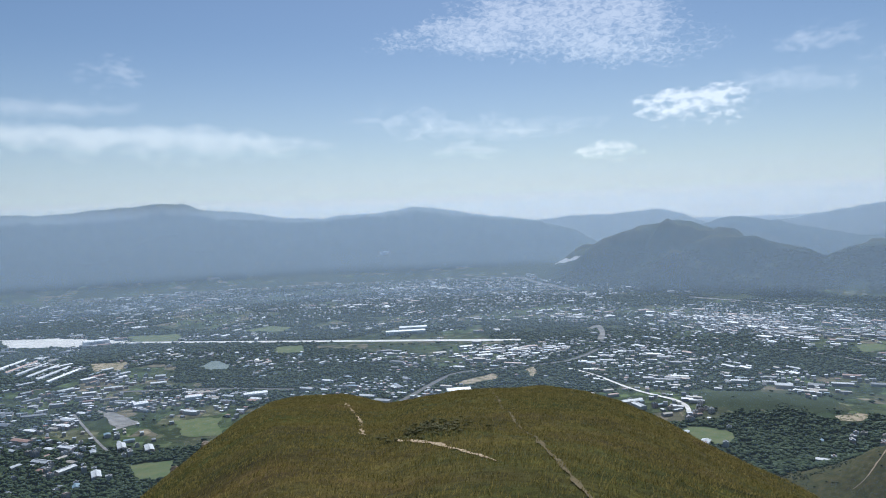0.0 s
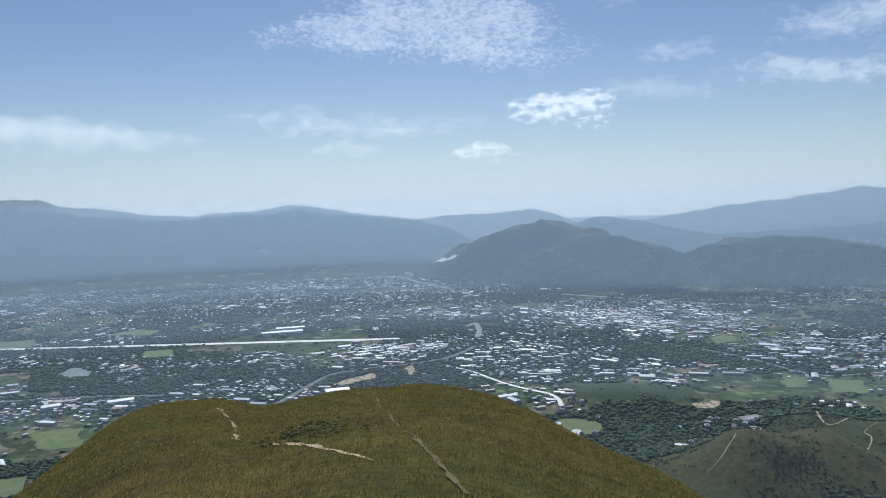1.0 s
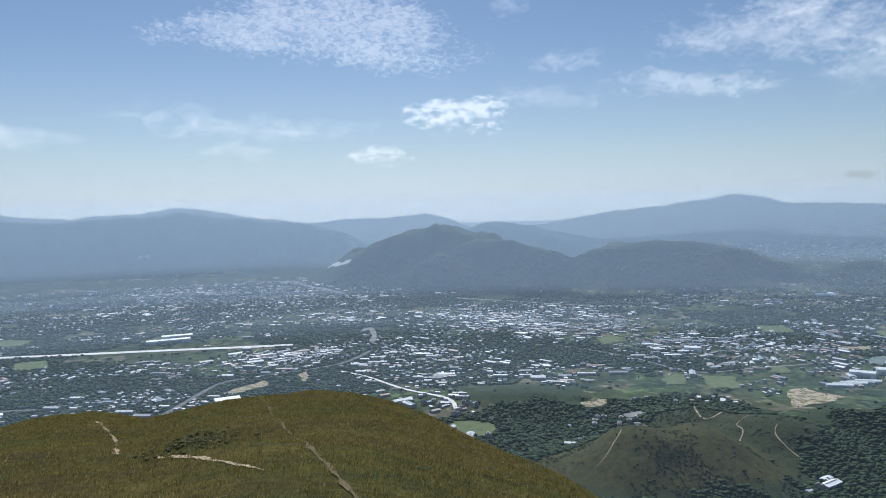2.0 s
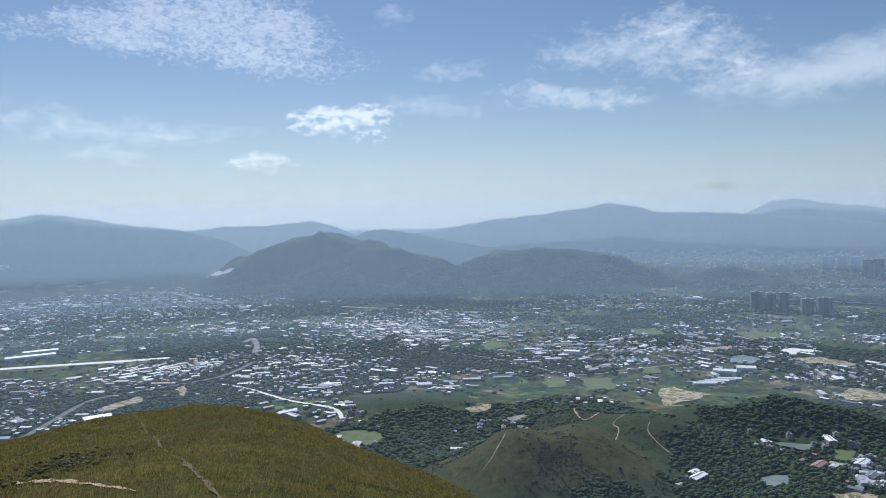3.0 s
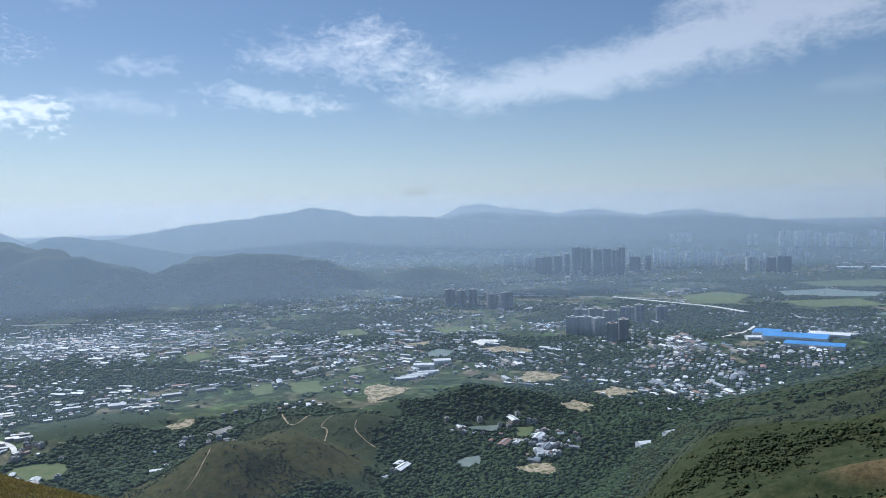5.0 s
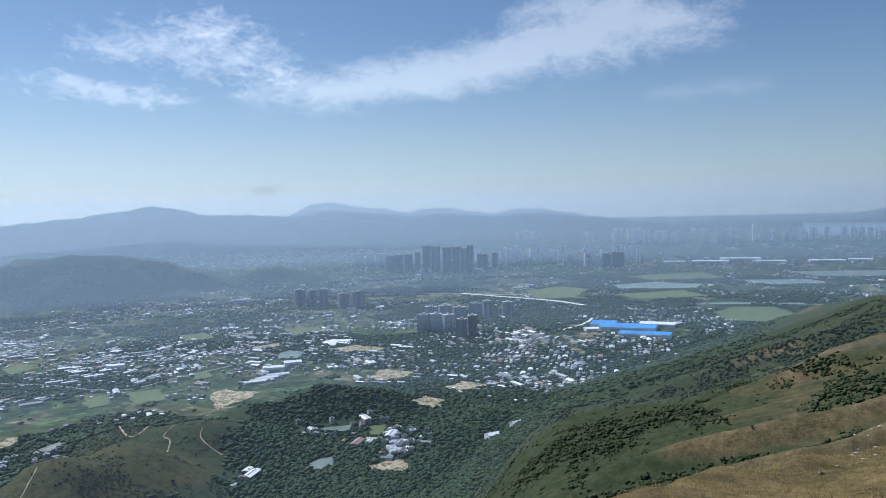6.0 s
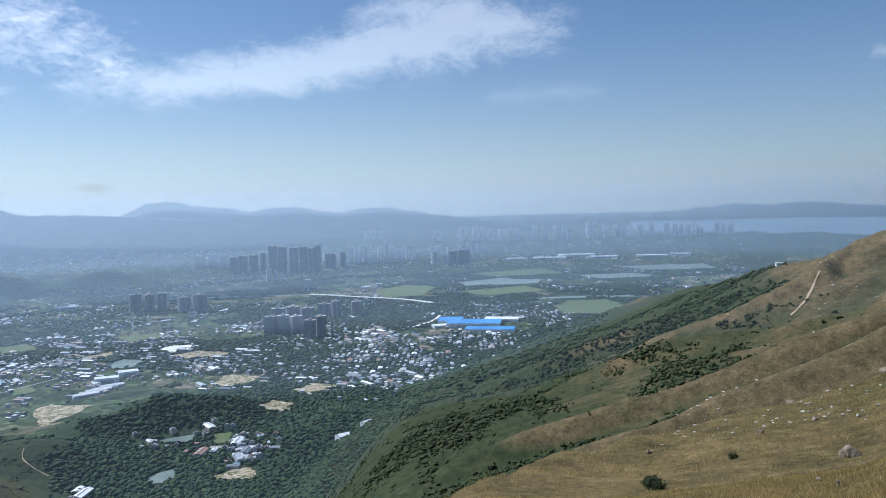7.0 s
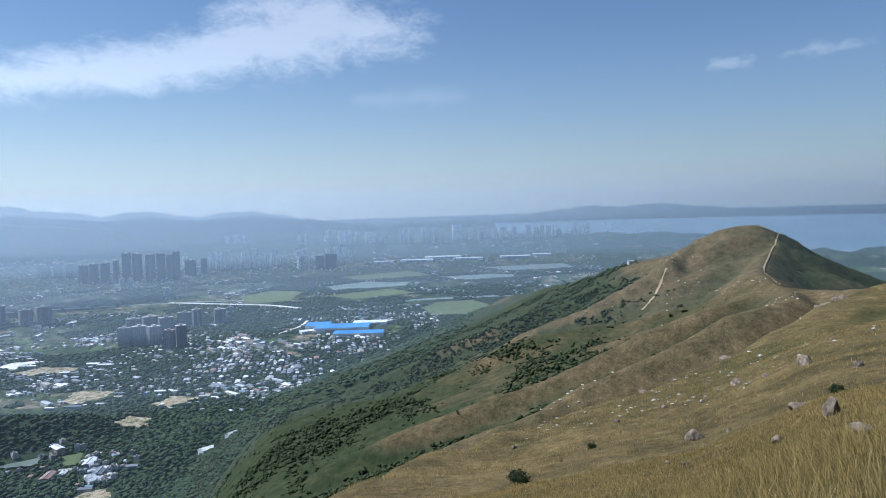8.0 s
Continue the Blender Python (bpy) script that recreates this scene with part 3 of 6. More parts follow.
ROOF_TONES = [(0.0, (0.72, 0.74, 0.76)), (0.16, (0.42, 0.45, 0.48)), (0.34, (0.20, 0.22, 0.25)), (0.50, (0.55, 0.57, 0.58)), (0.60, (0.13, 0.15, 0.18)), (0.72, (0.30, 0.18, 0.14)),
              (0.79, (0.34, 0.31, 0.27)), (0.90, (0.17, 0.26, 0.32)), (0.95, (0.80, 0.81, 0.82))]
WALL_TONES = [(0.0, (0.44, 0.43, 0.41)), (0.3, (0.32, 0.31, 0.30)), (0.55, (0.5, 0.46, 0.42)), (0.75, (0.25, 0.25, 0.26)), (0.9, (0.42, 0.32, 0.28))]
MAT["roof"] = tone_mat("roofing", ROOF_TONES, "object", 0.55, 0.4).m
MAT["roof_far"] = tone_mat("far_roofing", ROOF_TONES, "island", 0.55, 0.4).m
MAT["wall"] = tone_mat("render_wall", WALL_TONES, "object").m
MAT["wall_far"] = tone_mat("far_render_wall", WALL_TONES, "island").m
MAT["glass"] = plain_mat("window_glass", (0.03, 0.04, 0.05), (0.06, 0.07, 0.08), 2.0, 0.15, 0.5)
MAT["asphalt"] = plain_mat("asphalt", (0.10, 0.10, 0.10), (0.17, 0.165, 0.16), 18, 0.9)
MAT["concrete"] = plain_mat("pale_concrete", (0.62, 0.60, 0.56), (0.76, 0.74, 0.70), 25, 0.85)
MAT["paved"] = plain_mat("grey_yard", (0.15, 0.15, 0.145), (0.27, 0.26, 0.25), 20, 0.9)
def bare_mat():
    m = Mat("bare_sand", 0.95, 0.1)
    sand = m.ramp(m.noise(24, 6, 0.7), [(0.3, (0.27, 0.21, 0.14)), (0.6, (0.44, 0.37, 0.27)), (0.75, (0.56, 0.5, 0.41))])
    weeds = m.ramp(m.noise(13, 6, 0.7, distortion=1.0), [(0.48, (0, 0, 0)), (0.56, (1, 1, 1))])
    m.colour(m.mix(weeds, sand, m.ramp(m.noise(6, 4), [(0.3, (0.06, 0.075, 0.03)), (0.7, (0.17, 0.16, 0.07))])))
    return m.m


MAT["sand"] = bare_mat()
MAT["earth"] = plain_mat("trodden_earth", (0.27, 0.195, 0.115), (0.46, 0.36, 0.235), 0.8, 0.95)
MAT["worn"] = plain_mat("worn_turf", (0.08, 0.064, 0.026), (0.14, 0.105, 0.048), 0.35, 0.95)
MAT["meadow"] = plain_mat("meadow", (0.085, 0.125, 0.045), (0.135, 0.15, 0.065), 25, 0.95)
MAT["stone"] = plain_mat("weathered_granite", (0.085, 0.066, 0.048), (0.31, 0.25, 0.18), 0.45, 0.9)
MAT["pale_stone"] = plain_mat("pale_stone", (0.42, 0.38, 0.32), (0.62, 0.58, 0.50), 0.3, 0.9, per="island")
MAT["blue_roof"] = plain_mat("blue_sheet_metal", (0.05, 0.22, 0.55), (0.08, 0.30, 0.66), 30, 0.5, 0.4)
MAT["white_metal"] = plain_mat("white_sheet_metal", (0.66, 0.68, 0.70), (0.80, 0.81, 0.82), 20, 0.5, 0.4)
MAT["steel"] = plain_mat("galvanised_steel", (0.35, 0.36, 0.37), (0.48, 0.49, 0.5), 3, 0.5, 0.5)


def foliage_mat(name, dark, light, per="island", size=2.0, soft=0.8):
    m = Mat(name, 0.75, 0.15)
    src = m.add("ShaderNodeNewGeometry").outputs["Random Per Island"]
    c = m.ramp(src, [(0, dark), (1, light)])
    leaf = m.ramp(m.noise(size, 4, 0.75), [(0.3, (0.35, 0.4, 0.35)), (0.7, (1.3, 1.3, 1.2))])
    m.colour(m.mix(soft, c, leaf, "MULTIPLY"))
    m.bump(m.noise(size * 0.6, 4, 0.8), 0.5, 0.6)
    return m.m


MAT["tree"] = foliage_mat("tree_leaves", (0.02, 0.042, 0.017), (0.056, 0.086, 0.032), soft=0.6)
MAT["heath"] = foliage_mat("heath_leaves", (0.075, 0.078, 0.025), (0.14, 0.12, 0.045), size=0.3)
MAT["shrub"] = foliage_mat("shrub_leaves", (0.024, 0.04, 0.017), (0.07, 0.085, 0.034), size=1.2)
MAT["bark"] = plain_mat("bark", (0.10, 0.075, 0.05), (0.17, 0.13, 0.09), 0.4, 0.95)


def water_mat():
    m = Mat("pond_water", 0.3, 0.3)
    m.colour(m.ramp(m.noise(40, 3), [(0.3, (0.12, 0.16, 0.13)), (0.7, (0.20, 0.23, 0.19))]))
    m.bump(m.noise(3, 4, 0.7), 0.15, 0.3)
    return m.m


def sea_mat():
    m = Mat("sea_water", 0.22, 0.5)
    m.colour(m.ramp(m.noise(300, 3), [(0.3, (0.16, 0.23, 0.29)), (0.7, (0.21, 0.28, 0.33))]))
    m.bump(m.noise(12, 4, 0.7), 0.2, 0.6)
    return m.m


MAT["water"], MAT["sea"] = water_mat(), sea_mat()


def tower_mat(name, wall, dark, per_floor=3.1):
    """Facade with rows of windows by storey and bays of flats."""
    m = Mat(name, 0.7, 0.3)
    sep = m.add("ShaderNodeSeparateXYZ")
    m.link(m.coords(), sep.inputs[0])
    storey = m.math("FRACT", m.math("DIVIDE", sep.outputs[2], per_floor), 0)
    bay = m.math("FRACT", m.math("DIVIDE", m.math("ADD", sep.outputs[0], sep.outputs[1]), 5.2), 0)
    win = m.math("MULTIPLY", m.math("GREATER_THAN", storey, 0.45), m.math("GREATER_THAN", bay, 0.38))
    tone = m.ramp(m.add("ShaderNodeObjectInfo").outputs["Random"], [(0, (0.55, 0.55, 0.56)), (1, (1.25, 1.22, 1.2))])
    c = m.mix(win, m.mix(1.0, wall, tone, "MULTIPLY"), dark)
    m.colour(m.mix(0.4, c, m.ramp(m.noise(14, 4), [(0.3, (0.7, 0.7, 0.7)), (0.7, (1.1, 1.1, 1.1))]), "MULTIPLY"))
    return m.m


# first of the three: shade of backlit faces put into the facade colour
MAT["tower_shaded"] = tower_mat("shaded_flats", (0.13, 0.14, 0.16), (0.05, 0.06, 0.08))
MAT["tower_pale"] = tower_mat("pale_flats", (0.78, 0.76, 0.73), (0.16, 0.18, 0.2))
MAT["tower_mid"] = tower_mat("brick_grey_flats", (0.28, 0.27, 0.28), (0.09, 0.1, 0.12))


# ---- flat things of the valley floor ----
def strip(name, points, width, material, label, category, lift=1.0, step=20.0, ragged=0.0, curb=0.0):
    """A band along a soft line, laid on the ground."""
    line = smooth_path(points, step)
    d = np.gradient(line, axis=0)
    d /= np.maximum(np.linalg.norm(d, axis=1, keepdims=True), 1e-9)
    nrm = np.stack([d[:, 1], -d[:, 0]], 1)
    cols = [-1, -0.5, 0, 0.5, 1] if width < 8 else [-1, 0, 1]
    half = width / 2 * np.maximum(1 + ragged * 2.6 * fbm(line[:, 0], line[:, 1], max(width * 3, 3.0), 3), 0.06)
    rows = []
    for c in cols:
        wob = 1 + ragged * fbm(line[:, 0] + 9 * c, line[:, 1] - 5, max(width, 1.0), 2) * 1.5
        p = line + nrm * (half * c * wob)[:, None]
        az, r = azr(p[:, 0], p[:, 1])
        z = drape(az, r) + lift
        rows.append(np.stack(W(p[:, 0], p[:, 1], z), 1))
    v = np.stack(rows, 1)
    n, k = v.shape[:2]
    f = [(i * k + j, i * k + j + 1, (i + 1) * k + j + 1, (i + 1) * k + j) for i in range(n - 1) for j in range(k - 1)]
    ob = new(name, array_mesh(name, v.reshape(-1, 3), f, [MAT[material]], smooth_faces=True))
    return tagged(ob, label, category, kind="structure")


def patch(name, corners, material, label, category, lift=0.9):
    """A plot of ground with soft uneven edges."""
    c = np.array([polar(a, r) for a, r in corners])
    ctr = c.mean(0)
    loop = np.vstack([c, c[:1]])
    edge = np.vstack([np.linspace(loop[i], loop[i + 1], max(2, int(np.linalg.norm(loop[i + 1] - loop[i]) / 9)), endpoint=False) for i in range(len(c))])
    rows = [np.repeat(ctr[None], len(edge), 0)]
    for q in (0.35, 0.7, 1.0):
        p = ctr + (edge - ctr) * q
        if q == 1.0:
            p = p + np.stack([fbm(p[:, 0], p[:, 1], 30, 3), fbm(p[:, 1], p[:, 0], 30, 3)], 1) * 26
        rows.append(p)
    v = np.stack(rows, 1)
    n, k = v.shape[:2]
    az, r = azr(v[..., 0], v[..., 1])
    z = drape(az, r) + lift
    if material == "water":
        z = np.full_like(z, float(z.mean()))
    v = np.stack(W(v[..., 0], v[..., 1], z), -1).reshape(-1, 3)
    f = [(i * k + j, i * k + j + 1, ((i + 1) % n) * k + j + 1, ((i + 1) % n) * k + j) for i in range(n) for j in range(k - 1)]
    ob = new(name, array_mesh(name, v, [q[::-1] for q in f], [MAT[material]], smooth_faces=True))
    return tagged(ob, label, category, kind="structure")


ROADS = [
    ("runway", [(-30.35, 3439), (-25.91, 3234), (-13.29, 2851), (5.6, 2635)], 36, "concrete", "long pale concrete runway across the valley floor", "runway"),
    ("road", [(-4.62, 1760), (-2.41, 1901), (0.24, 2090), (2.86, 2143), (8.89, 2250), (11.43, 2453)], 15, "asphalt", "grey dual carriageway curving past the villages", "road"),
    ("road", [(8.87, 2156), (10.96, 2065), (13.83, 1895), (16.65, 1776), (17.63, 1717), (17.78, 1681)], 10, "concrete", "pale winding village road between houses", "road"),
    ("road", [(10.89, 2860), (11.4, 2940), (11.71, 2765), (11.53, 2624)], 22, "paved", "grey slip road bending between trees", "road"),
    ("road", [(8.58, 5852), (8.33, 5640), (9.14, 5175), (10.18, 4957)], 46, "concrete", "pale far road climbing into a valley", "road"),
    ("road", [(2.32, 5336), (5.06, 5175), (7.06, 4690), (9.59, 4251)], 40, "paved", "hazy grey motorway at the hills' foot", "road"),
    ("road", [(17.12, 3925), (21.87, 3714), (26.18, 3557), (31.48, 3471)], 30, "paved", "hazy grey motorway before the wooded hills", "road"),
    ("road", [(35.58, 1738), (35.83, 1552), (37.01, 1542), (38.47, 1717), (39.5, 1707), (41.74, 1738)], 2.8, "earth", "pale track round a grassy knoll", "road"),
    ("trail", [(30.37, 1225), (30.06, 1206), (29.17, 1173), (28.37, 1162)], 1.6, "earth", "pale trodden trail down a green knoll", "trail"),
    ("trail", [(41.13, 1473), (41.0, 1441), (41.64, 1415), (42.52, 1389)], 1.7, "earth", "pale broken trail down a shrubby knoll", "trail"),
    ("trail", [(37.91, 1339), (38.87, 1446), (38.46, 1477), (39.29, 1528)], 1.7, "earth", "sandy trail between two low knolls", "trail"),
    ("road", [(-23.95, 2209), (-17.48, 2110), (-11.79, 2015)], 16, "asphalt", "straight grey road through the villages", "road"),
    ("road", [(-26.87, 2009), (-25.73, 1765), (-24.89, 1640)], 6, "paved", "pale lane between village plots", "road"),
    ("road", [(68.34, 2765), (69.96, 2913), (70.56, 3060)], 12, "concrete", "pale lane leading to the blue-roofed works", "road"),
    ("road", [(24.0, 2500), (27.0, 2440), (31.0, 2300), (35.5, 2120), (39.5, 2200), (44.0, 2330)], 9, "paved", "grey lane between fields and villages", "road"),
]
for name, pts, width, mat, label, category in ROADS:
    strip(name, pts, width, mat, label, category, lift=1.3 if width > 5 else 0.7, ragged=0.0 if width > 5 else 0.8, step=20 if width > 5 else 6)
strip("water", [(70.37, 3428), (75.02, 3492), (79.75, 3568), (84.38, 3623), (88, 3650)], 62, "water", "straight grey river channel across the plain", "river", lift=1.2)
strip("water", [(44.0, 4250), (52.0, 4120), (60.0, 4000), (66.0, 3900)], 40, "water", "grey river channel at the town's edge", "river", lift=1.2)

PLOTS = [
    ("concrete", [(-30.92, 3568), (-27.62, 3450), (-23.03, 3175), (-25.57, 3127), (-30.31, 3284)]),
    ("sand", [(27.32, 1701), (28.5, 1744), (29.37, 1744), (29.05, 1691), (27.75, 1676)]),
    ("sand", [(50.64, 2491), (52.6, 2537), (54.84, 2460), (54.32, 2400), (51.28, 2430)]),
    ("sand", [(41.6, 1942), (42.66, 2002), (45.39, 1924), (43.89, 1854), (42.19, 1776)]),
    ("sand", [(56.75, 1701), (57.92, 1793), (58.91, 1749), (59.21, 1691), (57.69, 1681)]),
    ("sand", [(53.01, 1306), (54.33, 1335), (56.3, 1339), (56.54, 1294), (55.84, 1275), (54.09, 1282)]),
    ("sand", [(53.62, 2033), (54.72, 2123), (57.31, 2065), (55.57, 1996), (54.04, 1978)]),
    ("sand", [(0.22, 1978), (3.28, 2090), (3.7, 2015), (1.08, 1948)]),
    ("sand", [(5.88, 2136), (6.53, 2169), (6.81, 2078), (6.29, 2021)]),
    ("sand", [(59.02, 1877), (60.75, 1942), (62.87, 1895), (60.3, 1837)]),
    ("sand", [(-25.63, 2731), (-23.29, 2681), (-23.5, 2553), (-25.49, 2560)]),
    ("paved", [(-25.44, 2033), (-23.85, 1936), (-22.59, 1832), (-24.26, 1809)]),
]
PLOTS_B = [
    ("concrete", [(49.57, 2608), (50.88, 2681), (52.61, 2649), (50.86, 2560)]),
    ("water", [(49.61, 1547), (51.14, 1581), (52.14, 1581), (51.9, 1519), (50.89, 1509), (50.03, 1528)]),
    ("water", [(48.53, 1335), (49.54, 1372), (50.63, 1381), (50.4, 1331), (49.52, 1306)]),
    ("water", [(46.54, 2415), (47.41, 2506), (48.78, 2453), (48.25, 2357), (46.96, 2364)]),
    ("water", [(-18.39, 2460), (-17.58, 2545), (-16.2, 2445), (-16.7, 2378), (-17.89, 2386)]),
    ("water", [(71.96, 4357), (75.03, 4548), (78.51, 4424), (77.97, 4225), (72.74, 4161)]),
    ("meadow", [(79.22, 3284), (80.44, 3450), (83.15, 3503), (84.5, 3300), (83.15, 3060), (80.09, 3060)]),
    ("meadow", [(65.71, 4060), (67.97, 4290), (70.38, 4148), (69.18, 3759), (66.32, 3759)]),
    ("meadow", [(47.03, 2977), (49.61, 3004), (50.46, 2886), (47.87, 2816)]),
    ("meadow", [(-23.2, 3314), (-19.62, 3244), (-19.73, 3051), (-22.67, 3136)]),
    ("meadow", [(-15.89, 3185), (-13.23, 3284), (-11.58, 3195), (-12.43, 3088)]),
    ("meadow", [(-12.97, 2723), (-11.02, 2723), (-10.83, 2576), (-13.0, 2584)]),
    ("meadow", [(-20.32, 1821), (-17.19, 1798), (-17.06, 1630), (-20.0, 1670)]),
    ("meadow", [(-23.49, 1519), (-20.46, 1514), (-20.92, 1402), (-23.17, 1428)]),
    ("meadow", [(17.2, 1576), (18.97, 1595), (20.88, 1552), (20.49, 1473), (18.17, 1495)]),
    ("meadow", [(63.45, 1424), (64.93, 1441), (64.7, 1381), (63.23, 1389)]),
]
PLOTS_C = [
    ("meadow", [(53.31, 1547), (54.62, 1556), (54.69, 1495), (53.29, 1491)]),
    ("meadow", [(33.45, 2059), (34.94, 2078), (35.14, 1972), (33.65, 1948)]),
    ("meadow", [(36.2, 2078), (38.29, 2097), (38.49, 1948), (36.4, 1942)]),
    ("meadow", [(40.55, 2250), (41.76, 2278), (41.88, 2176), (40.75, 2156)]),
    ("meadow", [(39.7, 2995), (41.55, 3023), (42.37, 2869), (40.3, 2842)]),
    ("meadow", [(28.52, 2632), (30.34, 2690), (30.69, 2592), (29.04, 2514)]),
    ("water", [(80.5, 4700), (85.0, 4800), (88.0, 4600), (83.0, 4450)]),
    ("water", [(84.0, 5300), (90.0, 5500), (91.0, 5150), (86.0, 5000)]),
    ("meadow", [(73.0, 4900), (78.5, 5200), (80.0, 4800), (75.0, 4650)]),
    ("meadow", [(72.0, 3900), (77.0, 4100), (79.0, 3850), (74.0, 3700)]),
    ("sand", [(45.0, 2620), (46.8, 2660), (47.2, 2600), (45.6, 2560)]),
    ("paved", [(30.2, 1640), (31.7, 1670), (32.2, 1620), (30.8, 1600)]),
]
PLOT_WORDS = {"sand": ("bare_plot", "bare sandy building plot among trees", "bare plot"), "paved": ("yard", "grey paved yard beside sheds", "yard"),
              "concrete": ("apron", "pale concrete apron beside the runway", "apron"), "water": ("pond", "still grey-green pond edged by trees", "pond"),
              "meadow": ("meadow", "bright green open meadow among trees", "meadow")}
ALL_PLOTS = PLOTS + PLOTS_B + PLOTS_C
for mat, corners in ALL_PLOTS:
    nm, lab, cat = PLOT_WORDS[mat]
    patch(nm, corners, mat, lab if mat != "concrete" or corners[0][0] < 0 else "pale concrete yard among fields", cat)

# the bay in the far west
ring_az = np.linspace(85, 135, 60)
shore = np.interp(ring_az, [85, 88, 91, 95, 100, 104.5, 106, 107, 108, 109.2, 110.5, 112, 118, 135], [12000, 10800, 10600, 10200, 9800, 9600, 7400, 6200, 7000, 6400, 7000, 7200, 5600, 5400])
shore = shore * (1 + 0.12 * fbm(ring_az * 30, ring_az * 0, 40, 3))
grid = []
for i, a in enumerate(ring_az):
    rr = np.geomspace(shore[i], 17200, 24)
    x, y = polar(a, rr)
    grid.append(np.stack(W(x, y, np.full_like(rr, 4.5)), 1))
grid = np.stack(grid)
n, k = grid.shape[:2]
bf = [(i * k + j, i * k + j + 1, (i + 1) * k + j + 1, (i + 1) * k + j) for i in range(n - 1) for j in range(k - 1)]
tagged(new("water", array_mesh("water", grid.reshape(-1, 3), bf, [MAT["sea"]], smooth_faces=True)), "pale hazy bay reaching to the horizon", "sea", kind="structure")


# ---- where houses and trees stand ----
def in_plots(x, y, grow=0.0):
    hit = np.zeros(len(x), bool)
    for _, corners in ALL_PLOTS:
        c = np.array([polar(a, r) for a, r in corners])
        ctr = c.mean(0)
        c = ctr + (c - ctr) * (1 + grow)
        near = np.hypot(x - ctr[0], y - ctr[1]) < np.abs(c - ctr).max() * 1.5 + 20
        idx = np.where(near)[0]
        if not len(idx):
            continue
        px, py = x[idx], y[idx]
        inside = np.zeros(len(idx), bool)
        for i in range(len(c)):
            (x0, y0), (x1, y1) = c[i], c[(i + 1) % len(c)]
            cross = (y0 > py) != (y1 > py)
            inside ^= cross & (px < (x1 - x0) * (py - y0) / (y1 - y0 + 1e-9) + x0)
        hit[idx] |= inside
    return hit


def on_roads(x, y, spare):
    hit = np.zeros(len(x), bool)
    for name, pts, width, *_ in ROADS:
        line = smooth_path(pts, 40.0)
        for i in range(len(line) - 1):
            a, b = line[i], line[i + 1]
            ab = b - a
            near = (np.abs(x - (a[0] + b[0]) / 2) < 120) & (np.abs(y - (a[1] + b[1]) / 2) < 120)
            idx = np.where(near)[0]
            if len(idx):
                u = np.clip(((x[idx] - a[0]) * ab[0] + (y[idx] - a[1]) * ab[1]) / (ab @ ab + 1e-9), 0, 1)
                hit[idx] |= np.hypot(x[idx] - a[0] - u * ab[0], y[idx] - a[1] - u * ab[1]) < width / 2 + spare
    return hit


# villages and suburbs: direction, distance, half width in degrees, half depth, density
TOWNS = [(23.6, 3096, 7.7, 438, 0.95), (41.3, 2538, 4.5, 303, 0.85), (1.8, 4302, 9.8, 1007, 0.55), (5.9, 2432, 5.1, 120, 0.95), (-26.5, 2102, 5.5, 384, 0.5), (-20.6, 2023, 4.3, 89, 0.8),
         (66.2, 2140, 4.5, 337, 0.95), (63.4, 2560, 4.4, 200, 0.85), (-20.3, 4560, 7.9, 809, 0.5), (-8.2, 3887, 5.1, 493, 0.45), (15.1, 2239, 5.9, 409, 0.5), (-6.5, 1900, 5.0, 160, 0.6),
         (55.4, 1420, 1.5, 110, 0.75), (34.7, 2538, 4.8, 303, 0.5), (45.7, 2766, 6.0, 260, 0.5), (37.8, 4057, 4.6, 180, 0.5)]
TOWNS_B = [(56.5, 2921, 2.6, 150, 0.7), (-13.4, 2459, 2.5, 140, 0.5), (25.1, 2067, 2.0, 160, 0.7), (47.6, 7726, 8.0, 1000, 0.5), (80.1, 6220, 5.0, 400, 0.9), (41.6, 3882, 5.9, 308, 0.5),
           (50.0, 2286, 6.1, 173, 0.45), (73.1, 2396, 3.0, 110, 0.8), (73.5, 2500, 3.6, 130, 0.8), (0.5, 2280, 6.0, 110, 0.5), (17.5, 1690, 1.8, 70, 0.85), (-28, 1650, 5, 200, 0.4), (9.5, 3400, 4, 350, 0.5),
           (78.0, 3050, 3.0, 90, 0.6), (75.5, 3330, 4.0, 70, 0.6), (60, 5900, 9, 900, 0.4), (-2, 1830, 2.5, 90, 0.9), (19.5, 1440, 1.3, 35, 0.7), (58.0, 1420, 1.0, 60, 0.5)]


def house_density(az, r):
    x, y = polar(az, r)
    clump = smooth(fbm(x, y, 170, 3) + 0.4 * fbm(x, y, 900, 2), 0.04, 0.2)
    d = 0.24 * clump
    for ta, tr, wa, wr, k in TOWNS + TOWNS_B:
        g = np.exp(-(((az - ta) / wa) ** 2 + ((r - tr) / wr) ** 2) ** 2 * 0.8)
        d = np.maximum(d, 0.85 * k * g * (0.25 + 0.75 * smooth(fbm(x, y, 110, 3), -0.2, 0.08)))
    return d


gen = np.random.default_rng(11)
N = 330000
ha = gen.uniform(-34, 93, N)
hr = np.sqrt(gen.uniform(1230 ** 2, 5200 ** 2, N))
ka = gen.uniform(30, 95, 30000)
kr = np.sqrt(gen.uniform(5200 ** 2, 9000 ** 2, 30000))
ha, hr = np.concatenate([ha, ka]), np.concatenate([hr, kr])
hx, hy = polar(ha, hr)
